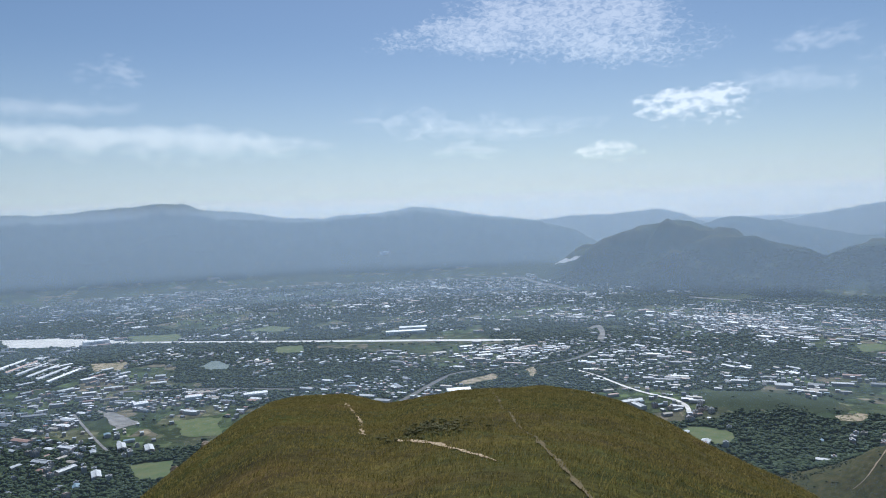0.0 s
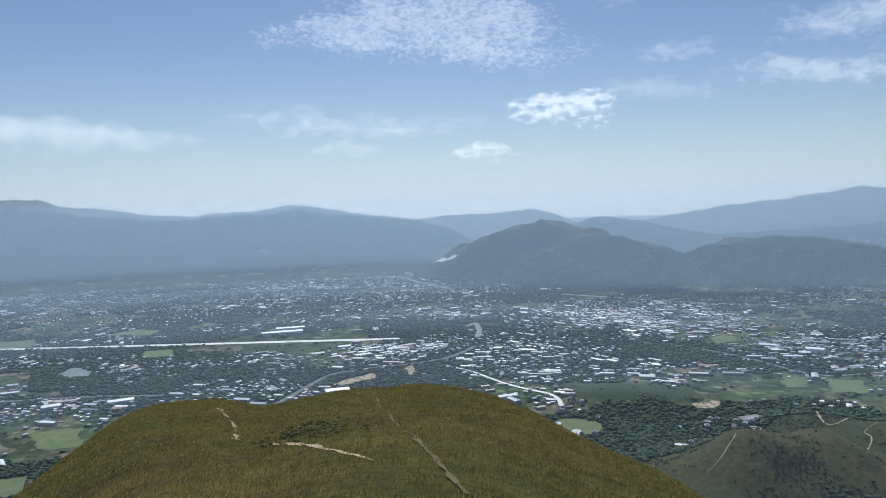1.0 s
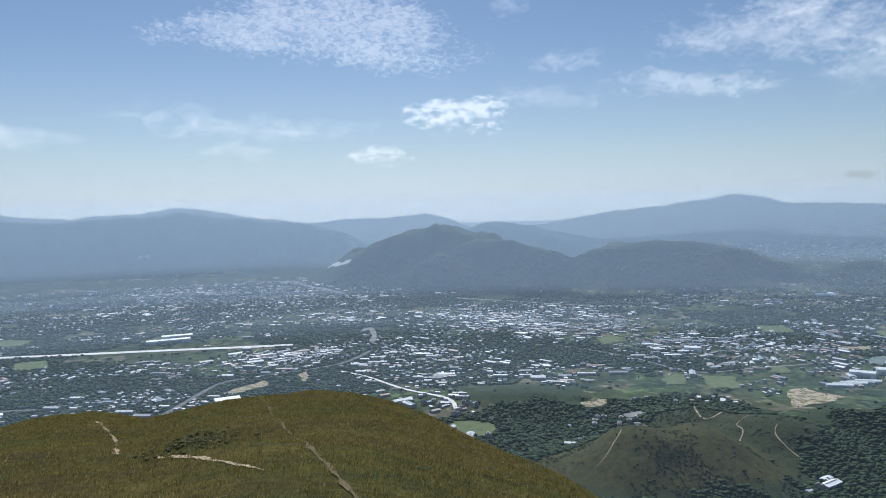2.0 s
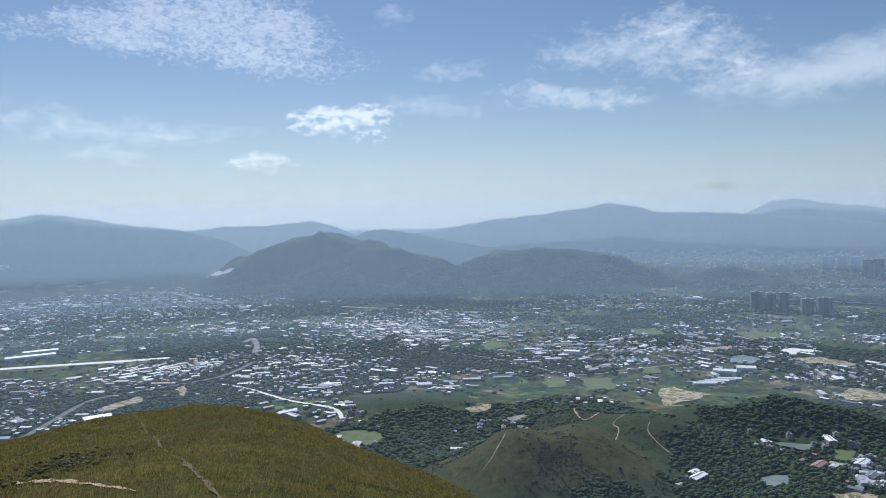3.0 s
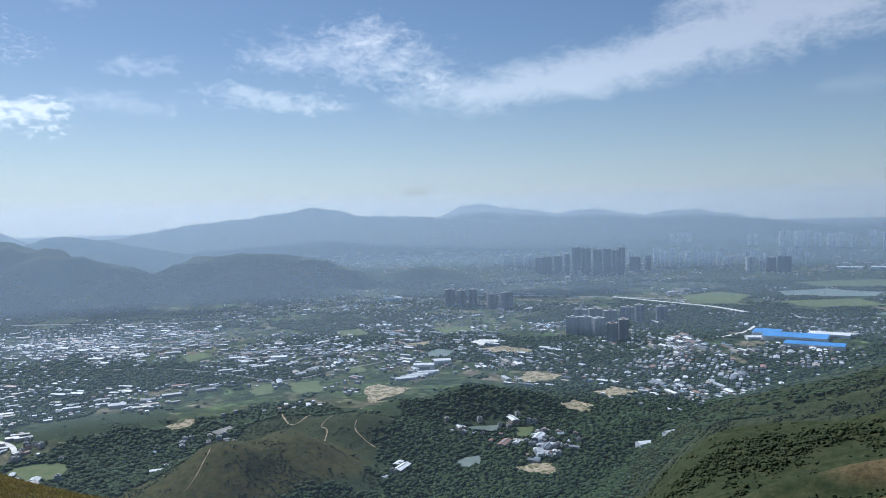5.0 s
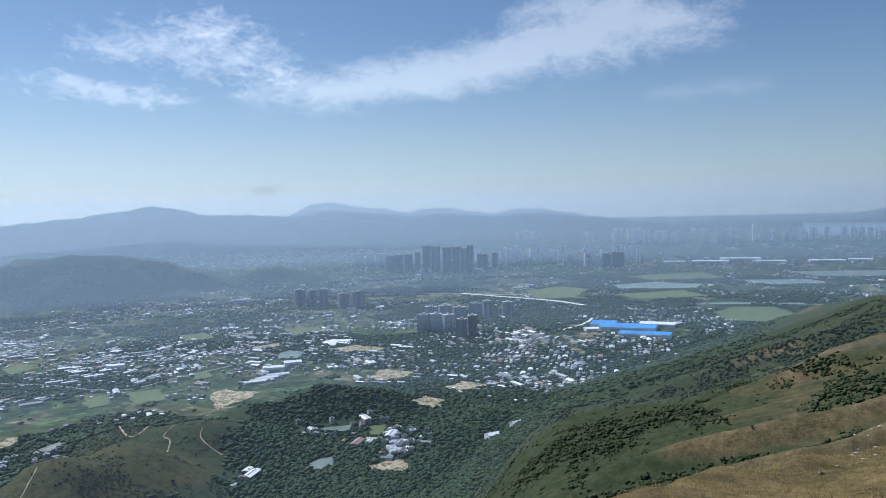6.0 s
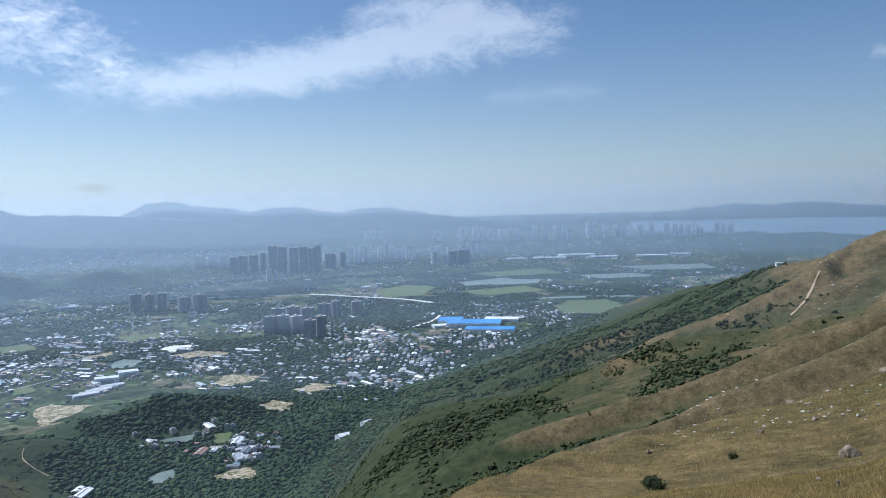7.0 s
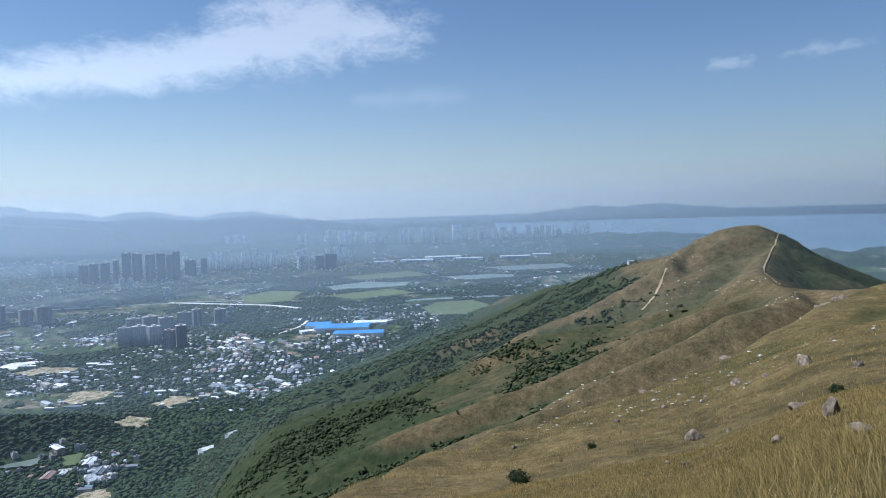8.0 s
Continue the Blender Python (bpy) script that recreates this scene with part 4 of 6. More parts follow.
# rows follow the lie of each village
turn = np.round(fbm(hx, hy, 700, 2) * 5) * 0.7 + 0.3
cs, sn = np.cos(turn), np.sin(turn)
cell = np.where(hr < 3200, 14.5, 20.0)
u, v = np.round((hx * cs + hy * sn) / cell) * cell, np.round((-hx * sn + hy * cs) / (cell * 1.15)) * cell * 1.15
jx, jy = gen.normal(0, 1.6, len(u)), gen.normal(0, 1.6, len(u))
hx, hy = u * cs - v * sn, u * sn + v * cs
ha, hr = azr(hx, hy)
key = np.round(hx).astype(np.int64) * 100003 + np.round(hy).astype(np.int64)
_, first = np.unique(key, return_index=True)
keep = np.zeros(len(hx), bool)
keep[first] = True
hx, hy = hx + jx, hy + jy
ha, hr = azr(hx, hy)
keep &= gen.random(len(hx)) < house_density(ha, hr)
hz = drape(ha, hr)
keep &= (hz < 16) & (hr > 1230)
keep &= ~in_plots(hx, hy, 0.03)
keep &= ~on_roads(hx, hy, 6)
sel = np.where(keep)[0]
hx, hy, hz, ha, hr, turn = hx[sel], hy[sel], hz[sel], ha[sel], hr[sel], turn[sel]
# sizes: mostly village houses, some sheds and long works
kind = gen.choice(4, len(hx), p=[0.52, 0.26, 0.15, 0.07])
hl = np.choose(kind, [gen.uniform(7, 11, len(hx)), gen.uniform(8, 14, len(hx)), gen.uniform(16, 30, len(hx)), gen.uniform(28, 55, len(hx))])
hw = np.choose(kind, [gen.uniform(6.5, 9.5, len(hx)), gen.uniform(5, 8, len(hx)), gen.uniform(9, 14, len(hx)), gen.uniform(12, 20, len(hx))])
hh = np.choose(kind, [gen.uniform(6, 9, len(hx)), gen.uniform(2.8, 4.5, len(hx)), gen.uniform(4, 6.5, len(hx)), gen.uniform(5, 9, len(hx))])
hg = np.where(kind == 0, 0.0, hw * 0.12)
hw, hl = hw * 0.95, hl * 0.95


# ---- houses near enough to be told apart ----
def box(bm, x0, x1, y0, y1, z0, z1, bevel=0.0):
    r = bmesh.ops.create_cube(bm, size=1)
    for w in r["verts"]:
        w.co = ((x0 + x1) / 2 + w.co.x * (x1 - x0), (y0 + y1) / 2 + w.co.y * (y1 - y0), (z0 + z1) / 2 + w.co.z * (z1 - z0))
    if bevel:
        bmesh.ops.bevel(bm, geom=[e for e in bm.edges if any(w in r["verts"] for w in e.verts)], offset=bevel, segments=1, affect="EDGES")
    return r["verts"]


def gable(bm, length, width, z, rise, over=0.5, thick=0.25):
    """A pitched roof, ridge along x."""
    a, b = length / 2 + over, width / 2 + over
    prof = [(-b, z), (0, z + rise), (b, z), (b, z - thick), (0, z + rise - thick), (-b, z - thick)]
    rows = [[bm.verts.new((s * a, yy, zz)) for yy, zz in prof] for s in (-1, 1)]
    for i in range(6):
        bm.faces.new((rows[0][i], rows[0][(i + 1) % 6], rows[1][(i + 1) % 6], rows[1][i]))
    bm.faces.new((rows[0][0], rows[0][5], rows[0][4], rows[0][1]))
    bm.faces.new((rows[0][1], rows[0][4], rows[0][3], rows[0][2]))
    bm.faces.new((rows[1][1], rows[1][4], rows[1][5], rows[1][0]))
    bm.faces.new((rows[1][2], rows[1][3], rows[1][4], rows[1][1]))
    bmesh.ops.recalc_face_normals(bm, faces=bm.faces)


def village_house(l, w, h):
    ob = tagged(new("house"), "pale flat-roofed village house with dark windows", "house", "village houses")
    bm = bmesh.new()
    box(bm, -l / 2, l / 2, -w / 2, w / 2, -3, h)
    part("wall", bm, MAT["wall"], ob)
    bm = bmesh.new()
    box(bm, -l / 2 - 0.3, l / 2 + 0.3, -w / 2 - 0.3, w / 2 + 0.3, h, h + 0.25)
    part("roof", bm, MAT["roof"], ob, "pale flat roof slab")
    bm = bmesh.new()
    for x0, x1, y0, y1 in ((-l / 2, l / 2, -w / 2, -w / 2 + 0.25), (-l / 2, l / 2, w / 2 - 0.25, w / 2), (-l / 2, -l / 2 + 0.25, -w / 2 + 0.25, w / 2 - 0.25), (l / 2 - 0.25, l / 2, -w / 2 + 0.25, w / 2 - 0.25)):
        box(bm, x0, x1, y0, y1, h + 0.25, h + 1.2)
    part("parapet", bm, MAT["wall"], ob)
    bm = bmesh.new()
    box(bm, -l * 0.1, l * 0.25, -w * 0.2, w * 0.2, h + 0.25, h + 2.7)
    part("stair_hood", bm, MAT["wall"], ob)
    floors = int(h // 2.9)
    pane = None
    for side in (-1, 1):
        for fl in range(floors):
            for q in (-0.25, 0.25):
                if pane is None:
                    bm = bmesh.new()
                    box(bm, -1.0, 1.0, -0.06, 0.06, -0.7, 0.7)
                    pane = part("window", bm, MAT["glass"], ob)
                    p = pane
                else:
                    p = pane.copy()
                    scene.collection.objects.link(p)
                p.location = (q * l, side * (w / 2 + 0.03), 1.6 + fl * 2.9)
    return ob


def shed(l, w, h, word, colour_mat="roof"):
    ob = tagged(new("shed" if l < 25 else "warehouse"), word, "shed" if l < 25 else "warehouse", "sheds" if l < 25 else "warehouses")
    bm = bmesh.new()
    box(bm, -l / 2, l / 2, -w / 2, w / 2, -3, h)
    part("wall", bm, MAT["wall"], ob)
    bm = bmesh.new()
    gable(bm, l, w, h + 0.26, w * 0.14)
    part("roof", bm, MAT[colour_mat], ob, "sheet metal pitched roof")
    bm = bmesh.new()
    box(bm, -l * 0.12, l * 0.12, -w / 2 - 0.08, -w / 2 + 0.1, 0, h * 0.7)
    part("door", bm, MAT["steel"], ob)
    if l > 25:
        bm = bmesh.new()
        box(bm, -l * 0.4, l * 0.4, -0.9, 0.9, h + w * 0.14 - 0.1, h + w * 0.14 + 0.9)
        part("ridge_vent", bm, MAT["steel"], ob)
    return ob


order = np.argsort(hr)
near_n = 300
near_houses = order[:near_n]
far_houses = order[near_n:]
protos = [[village_house(11, 9.5, 8.7), village_house(9, 8.5, 5.9)], [shed(12, 7, 3.6, "low shed with a pale sheet metal roof")], [shed(22, 11, 5.0, "shed with a weathered metal roof")],
          [shed(40, 16, 7.0, "long warehouse with a ridged metal roof")]]
used = set()
for i in near_houses:
    s = float(drawn_in(hr[i]) / hr[i])
    x, y, z = (float(q) for q in W(hx[i], hy[i], hz[i]))
    options = protos[kind[i]]
    proto = options[int(i) % len(options)]
    m = Matrix.Translation((x, y, z)) @ Matrix.Rotation(float(turn[i]) + (math.pi / 2 if int(i) % 3 == 0 else 0), 4, "Z")
    if proto not in used:
        used.add(proto)
        proto.matrix_basis = m
    else:
        copy_thing(proto, m)
for group in protos:
    for proto in group:
        if proto not in used:
            for o in (*proto.children_recursive, proto):
                bpy.data.objects.remove(o)


# ---- the houses beyond, past counting ----
def house_field(idx, name, label):
    l, w, h, g, t = hl[idx] / 2, hw[idx] / 2, hh[idx], hg[idx], turn[idx]
    n = len(idx)
    c, s = np.cos(t), np.sin(t)
    one = np.ones(n)
    corner = [(-l, -w), (l, -w), (l, w), (-l, w)]
    pts = [(a, b, -3 * one) for a, b in corner] + [(a, b, h) for a, b in corner]
    o = 0.4
    a0, a1, b0, b1 = -l - o, l + o, -w - o, w + o
    pts += [(a0, b0, h + 0.05), (a1, b0, h + 0.05), (a1, 0 * one, h + g + 0.05), (a0, 0 * one, h + g + 0.05), (a1, b1, h + 0.05), (a0, b1, h + 0.05)]
    P = np.stack([np.stack(q, 1) for q in pts], 1)
    x = hx[idx][:, None] + P[..., 0] * c[:, None] - P[..., 1] * s[:, None]
    y = hy[idx][:, None] + P[..., 0] * s[:, None] + P[..., 1] * c[:, None]
    z = hz[idx][:, None] + P[..., 2]
    sc = (drawn_in(hr[idx]) / hr[idx])[:, None]
    V = np.stack([x * sc, y * sc, EYE + (z - EYE) * sc], -1).reshape(-1, 3)
    F = np.array([(0, 1, 5, 4), (1, 2, 6, 5), (2, 3, 7, 6), (3, 0, 4, 7), (8, 9, 10, 11), (11, 10, 12, 13)])
    faces = (np.arange(n)[:, None, None] * 14 + F[None]).reshape(-1, 4)
    slots = np.tile([0, 0, 0, 0, 1, 1], n)
    return tagged(new(name, array_mesh(name, V, faces, [MAT["wall_far"], MAT["roof_far"]], slots)), label, "houses", kind="stuff")


house_field(far_houses[hr[far_houses] < 3300], "village_houses", "many small pale-roofed village houses on the valley floor")
house_field(far_houses[hr[far_houses] >= 3300], "town_houses", "hazy carpet of small town houses far across the valley")

# ---- woods: crowns past counting ----
RING = [(math.cos(k * 2 * math.pi / 5), math.sin(k * 2 * math.pi / 5)) for k in range(5)]
CROWN = np.array([(0, 0, 0.85)] + [(c, s, 0.12) for c, s in RING] + [(0, 0, -0.8)])
CROWN_F = np.array([(0, k + 1, (k + 1) % 5 + 1) for k in range(5)] + [(6, (k + 1) % 5 + 1, k + 1) for k in range(5)])


def crowns(name, x, y, size, tall, material, label, category, seed):
    g = np.random.default_rng(seed)
    n = len(x)
    az, r = azr(x, y)
    z = drape(az, r)
    sc = drawn_in(r) / r
    jitter = g.uniform(0.6, 1.35, (n, 7, 1))
    spin = g.uniform(0, 2 * math.pi, n)
    b = CROWN[None] * jitter
    bx = b[..., 0] * np.cos(spin)[:, None] - b[..., 1] * np.sin(spin)[:, None]
    by = b[..., 0] * np.sin(spin)[:, None] + b[..., 1] * np.cos(spin)[:, None]
    X = x[:, None] + bx * size[:, None]
    Y = y[:, None] + by * size[:, None]
    Z = z[:, None] + tall[:, None] * (0.45 + 0.62 * b[..., 2] + 0.12 * g.normal(0, 1, (n, 7)))
    V = np.stack([X * sc[:, None], Y * sc[:, None], EYE + (Z - EYE) * sc[:, None]], -1).reshape(-1, 3)
    F = (np.arange(n)[:, None, None] * 7 + CROWN_F[None]).reshape(-1, 3)
    return tagged(new(name, array_mesh(name, V, F, [MAT[material]], smooth_faces=material != "pale_stone")), label, category, kind="stuff")


occupied = set(zip((hx // 12).astype(int).tolist(), (hy // 12).astype(int).tolist()))
g2 = np.random.default_rng(5)
N = 560000
ta = g2.uniform(-34, 93, N)
tr = 1080 + (5000 - 1080) * g2.random(N) ** 1.5
tx, ty = polar(ta, tr)
tz = drape(ta, tr)
wood = 1 - smooth(fbm(tx, ty, 330, 4) + 0.35 * fbm(tx, ty, 1500, 2), 0.02, 0.12) * smooth(tr, 1500, 1680)
grassy, shrubby, _ = cover_masks(ta, tr, tz)
dens = (0.014 + 0.986 * smooth(wood, 0.35, 0.65)) * (1 - 0.75 * np.clip(house_density(ta, tr) * 1.4, 0, 1)) * (1 - grassy) * (1 - 0.8 * smooth(shrubby, 0.3, 0.6) * (tz > 30))
for ka, kr, kh, kx, ky in KNOLLS[:5]:
    cx, cy = polar(ka, kr)
    bare = np.exp(-((tx - cx) ** 2 + (ty - cy) ** 2) / ((1.5 if kr < 1400 else 0.8) * kx) ** 2)
    dens = dens * (1 - 0.995 * smooth(bare + 0.9 * fbm(tx, ty, 90, 4), 0.42, 0.54))
keep = (g2.random(N) < dens) & (tz < 190) & ~in_plots(tx, ty, 0.08) & ~on_roads(tx, ty, 5)
keep &= np.array([(int(a // 12), int(b // 12)) not in occupied for a, b in zip(tx, ty)])
idx = np.where(keep)[0][:100000]
size = g2.uniform(3.2, 6.6, len(idx)) * np.interp(tr[idx], [1000, 2500, 5000], [1.0, 1.5, 2.7])
tall = g2.uniform(3.6, 7.2, len(idx)) * np.interp(tr[idx], [1000, 5000], [1.0, 1.2])
tall = np.where(own_mountain(ta[idx], tr[idx]) + EYE > 25, tall * 0.55, tall)
crowns("woodland", tx[idx], ty[idx], size, tall, "tree", "dense dark green subtropical woodland between the villages", "woodland", 21)

# scrub and low trees on the mountain's flank: thick in the gullies and low down, thinning upwards
N = 150000
ta, tr = g2.uniform(46, 107, N), np.sqrt(g2.uniform(210 ** 2, 1500 ** 2, N))
tx, ty = polar(ta, tr)
tz = drape(ta, tr)
grassy, shrubby, _ = cover_masks(ta, tr, tz)
own_here = own_mountain(ta, tr) + EYE > 6
patchy = fbm(tx, ty, 95, 4) + 0.5 * fbm(tx, ty, 30, 3)
low = smooth(patchy - (tz - 150) / 420, -0.08, 0.14) * (1 - grassy)
dens = np.maximum(0.5 * low, 0.75 * gully_scrub(ta, tr) * smooth(patchy, -0.16, 0.1)) + 0.05 * shrubby * (1 - grassy) + 0.0015 * grassy
keep = (g2.random(N) < dens) & own_here
idx = np.where(keep)[0][:15000]
size = g2.uniform(0.7, 2.0, len(idx)) * np.interp(tr[idx], [210, 500, 1400], [0.6, 1.1, 1.9]) * (0.7 + 0.6 * smooth(patchy[idx], -0.1, 0.2))
tall = size * g2.uniform(0.8, 1.5, len(idx))
three = np.concatenate([idx] * 3)
off = g2.normal(0, 0.6, (len(three), 2)) * np.tile(size, 3)[:, None]
crowns("shrubs", tx[three] + off[:, 0], ty[three] + off[:, 1], np.tile(size, 3) * g2.uniform(0.45, 0.9, len(three)), np.tile(tall, 3) * g2.uniform(0.6, 1.1, len(three)), "shrub", "low dark green scrub in the gullies of the mountain", "shrubs", 22)


# scrub in loose clumps on the grassy knolls
N = 60000
ta, tr = g2.uniform(20, 60, N), g2.uniform(1080, 1750, N)
tx, ty = polar(ta, tr)
tz = drape(ta, tr)
patchy = fbm(tx, ty, 70, 4) + 0.6 * fbm(tx, ty, 22, 3)
keep = (g2.random(N) < 0.03 + 0.5 * smooth(patchy, 0.04, 0.22)) & (tz > 12) & ~on_roads(tx, ty, 2)
idx = np.where(keep)[0][:12000]
size = g2.uniform(0.7, 2.2, len(idx))
crowns("shrubs", tx[idx], ty[idx], size, size * g2.uniform(0.7, 1.3, len(idx)), "shrub", "loose clumps of low scrub on grassy knolls", "shrubs", 23)


# ---- towers ----
def flats(width, depth, height, material, word, group):
    """A block of flats: wings round a core, with a roof house."""
    ob = tagged(new("apartment_tower"), word, "tower block", group)
    bm = bmesh.new()
    for x0, x1, y0, y1 in ((-width / 2, -width * 0.16, -depth * 0.42, depth * 0.42), (width * 0.16, width / 2, -depth * 0.42, depth * 0.42)):
        box(bm, x0, x1, y0, y1, -12, height)
    part("wing", bm, MAT[material], ob)
    bm = bmesh.new()
    box(bm, -width * 0.158, width * 0.158, -depth / 2, depth / 2, -12, height * 0.985)
    part("core", bm, MAT[material], ob)
    bm = bmesh.new()
    box(bm, -width * 0.12, width * 0.12, -depth * 0.25, depth * 0.25, height * 0.985, height + 6)
    part("roof_house", bm, MAT["wall"], ob)
    bm = bmesh.new()
    for x0, x1 in ((-width / 2 - 0.3, -width * 0.16), (width * 0.16, width / 2 + 0.3)):
        box(bm, x0, x1, -depth * 0.42 - 0.3, depth * 0.42 + 0.3, height, height + 1.2)
    part("parapet", bm, MAT["wall"], ob)
    return ob


TOWERS_SHADED = [(55.37, 5587, 58, 118), (56.02, 5569, 58, 126), (56.73, 5604, 63, 126), (57.44, 5586, 41, 143), (58.13, 5570, 58, 188), (58.83, 5555, 70, 183), (59.69, 5486, 69, 177),
               (60.39, 5473, 56, 180), (60.99, 5463, 48, 171), (61.46, 5505, 40, 189), (62.39, 5699, 83, 110), (63.32, 5793, 42, 112), (53.01, 6317, 85, 95), (53.83, 6285, 66, 104), (54.63, 6191, 79, 102),
               (71.66, 5725, 62, 98), (72.52, 5673, 92, 109)]
TOWERS_PALE = [(63.87, 6137, 35, 136), (64.45, 6127, 53, 113), (65.04, 6244, 36, 138), (65.57, 6110, 44, 99), (66.11, 6102, 35, 125), (66.69, 6219, 35, 146), (67.3, 6211, 61, 109), (70.3, 5781, 60, 96),
               (71.07, 5726, 31, 82), (70.57, 7099, 58, 76), (72.95, 7074, 47, 95), (73.51, 6992, 42, 89), (57.79, 4932, 33, 66), (58.31, 4923, 25, 66)]
TOWERS_MID = [(57.77, 2770, 45, 65), (58.72, 2766, 45, 67), (59.68, 2738, 47, 66), (60.7, 2639, 37, 63), (61.5, 2662, 35, 72), (58.37, 3117, 58, 49), (59.45, 3145, 58, 49), (60.52, 3108, 57, 46),
              (61.8, 3171, 58, 52), (62.64, 3104, 34, 69), (64.23, 3169, 46, 56), (48.47, 3696, 52, 80), (49.39, 3679, 44, 77), (50.28, 3686, 41, 80), (51.72, 3574, 53, 67), (52.78, 3538, 66, 77)]
TOWERS_FAR = [(65.04, 11161, 77, 104), (65.64, 11034, 92, 119), (66.2, 10918, 92, 111), (70.25, 9692, 70, 128), (70.65, 9633, 49, 135), (72.33, 9544, 49, 170), (72.77, 9483, 69, 176), (73.4, 9254, 82, 172),
              (73.95, 9326, 69, 174), (74.59, 9246, 82, 152), (75.48, 9137, 68, 143), (76.04, 9211, 54, 151), (76.64, 9140, 82, 137), (77.89, 9280, 69, 174), (78.66, 9192, 69, 165), (79.61, 9089, 81, 177),
              (80.32, 9015, 101, 162), (82.12, 9700, 131, 189)]
TOWERS_FAR_B = [(83.06, 9596, 72, 144), (84.01, 9807, 102, 147), (84.87, 9715, 101, 131), (85.64, 9792, 102, 139), (86.46, 9868, 73, 147), (87.52, 9760, 72, 153), (88.08, 9865, 58, 139), (88.54, 9819, 58, 146),
                (89.03, 9933, 65, 133), (89.56, 10045, 73, 141), (91.01, 10240, 67, 136), (91.45, 10197, 59, 143), (91.91, 10153, 73, 134)]
g3 = np.random.default_rng(3)


def stand(ob, az, r, twist=0.0, sink=0.0):
    x, y = polar(az, r)
    sx_, sy_, sz_ = (float(q) for q in W(x, y, drape(az, r) - sink))
    s = float(drawn_in(r) / r)
    ob.matrix_basis = Matrix.Translation((sx_, sy_, sz_)) @ Matrix.Rotation(radians(-az) + twist, 4, "Z") @ Matrix.Diagonal((s, s, s, 1))
    return ob


for table, mat, word, group in ((TOWERS_SHADED, "tower_shaded", "tall tower block with shade-dark faces in the hazy town", "town towers"), (TOWERS_PALE, "tower_pale", "slim pale tower block in the hazy town", "town towers"),
                                (TOWERS_MID, "tower_mid", "grey-brown apartment block with a pale roof edge", "estate blocks"), (TOWERS_FAR + TOWERS_FAR_B, "tower_pale", "faint pale tower block beyond the town", "distant towers")):
    for az, r, w, h in table:
        stand(flats(w * 0.92, min(w, 40) * 0.8, h, mat, word, group), az, r, float(g3.uniform(-0.5, 0.5)))
for _ in range(22):
    az, r = float(g3.uniform(62, 74)), float(g3.uniform(6000, 7600))
    stand(flats(float(g3.uniform(22, 40)), 26, float(g3.uniform(45, 110)), "tower_pale" if g3.random() < 0.6 else "tower_mid", "mid-rise block in the hazy town", "town towers"), az, r, float(g3.uniform(-0.7, 0.7)))
for _ in range(12):
    az, r = float(g3.uniform(72, 92)), float(g3.uniform(9000, 10600))
    stand(flats(float(g3.uniform(40, 70)), 36, float(g3.uniform(70, 130)), "tower_pale" if g3.random() < 0.5 else "tower_mid", "faint tower block beyond the town", "distant towers"), az, r, float(g3.uniform(-0.7, 0.7)))


# ---- the blue-roofed works and other large roofs ----
def works(az, r, length, width, height, roof, word, twist):
    ob = tagged(new("warehouse"), word, "warehouse", "large works")
    bm = bmesh.new()
    box(bm, -length / 2, length / 2, -width / 2, width / 2, -4, height)
    part("wall", bm, MAT["white_metal"], ob)
    spans = max(1, round(width / 32))
    for k in range(spans):
        bm = bmesh.new()
        gable(bm, length, width / spans - 1.0, height + 0.3, 3.0, 0.2)
        span = part("roof", bm, MAT[roof], ob, "blue sheet metal roof span" if roof == "blue_roof" else "pale sheet metal roof span")
        span.location = (0, (k + 0.5) * width / spans - width / 2, 0)
    bm = bmesh.new()
    box(bm, -length * 0.3, length * 0.3, -width / 2 - 0.3, -width / 2 + 0.1, 0, height * 0.6)
    part("door", bm, MAT["steel"], ob)
    return stand(ob, az, r, twist)


works(73.2, 2795, 200, 105, 14, "blue_roof", "large works hall with bright blue metal roof spans", -0.12)
works(74.4, 2650, 175, 70, 12, "blue_roof", "long works hall with a bright blue metal roof", -0.12)
works(71.4, 2880, 90, 100, 12, "blue_roof", "smaller works hall with a blue metal roof", -0.12)
works(75.3, 2890, 130, 60, 10, "white_metal", "works hall with a white metal roof", -0.12)
works(70.6, 2760, 60, 40, 9, "white_metal", "pale shed beside the blue-roofed works", 0.3)
works(0.7, 1880, 60, 34, 9, "white_metal", "warehouse with a wide white metal roof", 0.15)
works(55.0, 1485, 18, 26, 6, "white_metal", "warehouse with a bright white metal roof", 0.5)
works(62.9, 1402, 26, 20, 6, "white_metal", "barn with a pale metal roof at the wood's edge", 0.5)
works(64.7, 1382, 22, 12, 5, "white_metal", "small barn with a pale metal roof", 0.7)
works(-19.0, 2020, 40, 26, 8, "white_metal", "warehouse with a white metal roof", 0.1)
works(-22.6, 2010, 34, 30, 8, "white_metal", "warehouse with a pale metal roof", 0.2)
works(-14.6, 1985, 60, 26, 8, "white_metal", "long warehouse with a pale metal roof", 0.1)
works(-25.2, 3190, 90, 40, 12, "white_metal", "hangar with a white metal roof beside the runway", 0.2)
works(-3.2, 2860, 150, 34, 12, "white_metal", "long hangar with a pale metal roof beside the runway", 0.1)
works(-2.6, 2960, 110, 30, 11, "white_metal", "long hangar with a pale roof behind the runway", 0.1)
for k in range(6):
    works(-30.4 + 0.62 * k, 2850 - 62 * k, 190, 13, 6, "roof", "long low shed in a row beside the runway", 1.05)
works(-20.9, 1345, 36, 22, 8, "white_metal", "warehouse with a white roof below the slope", 0.4)
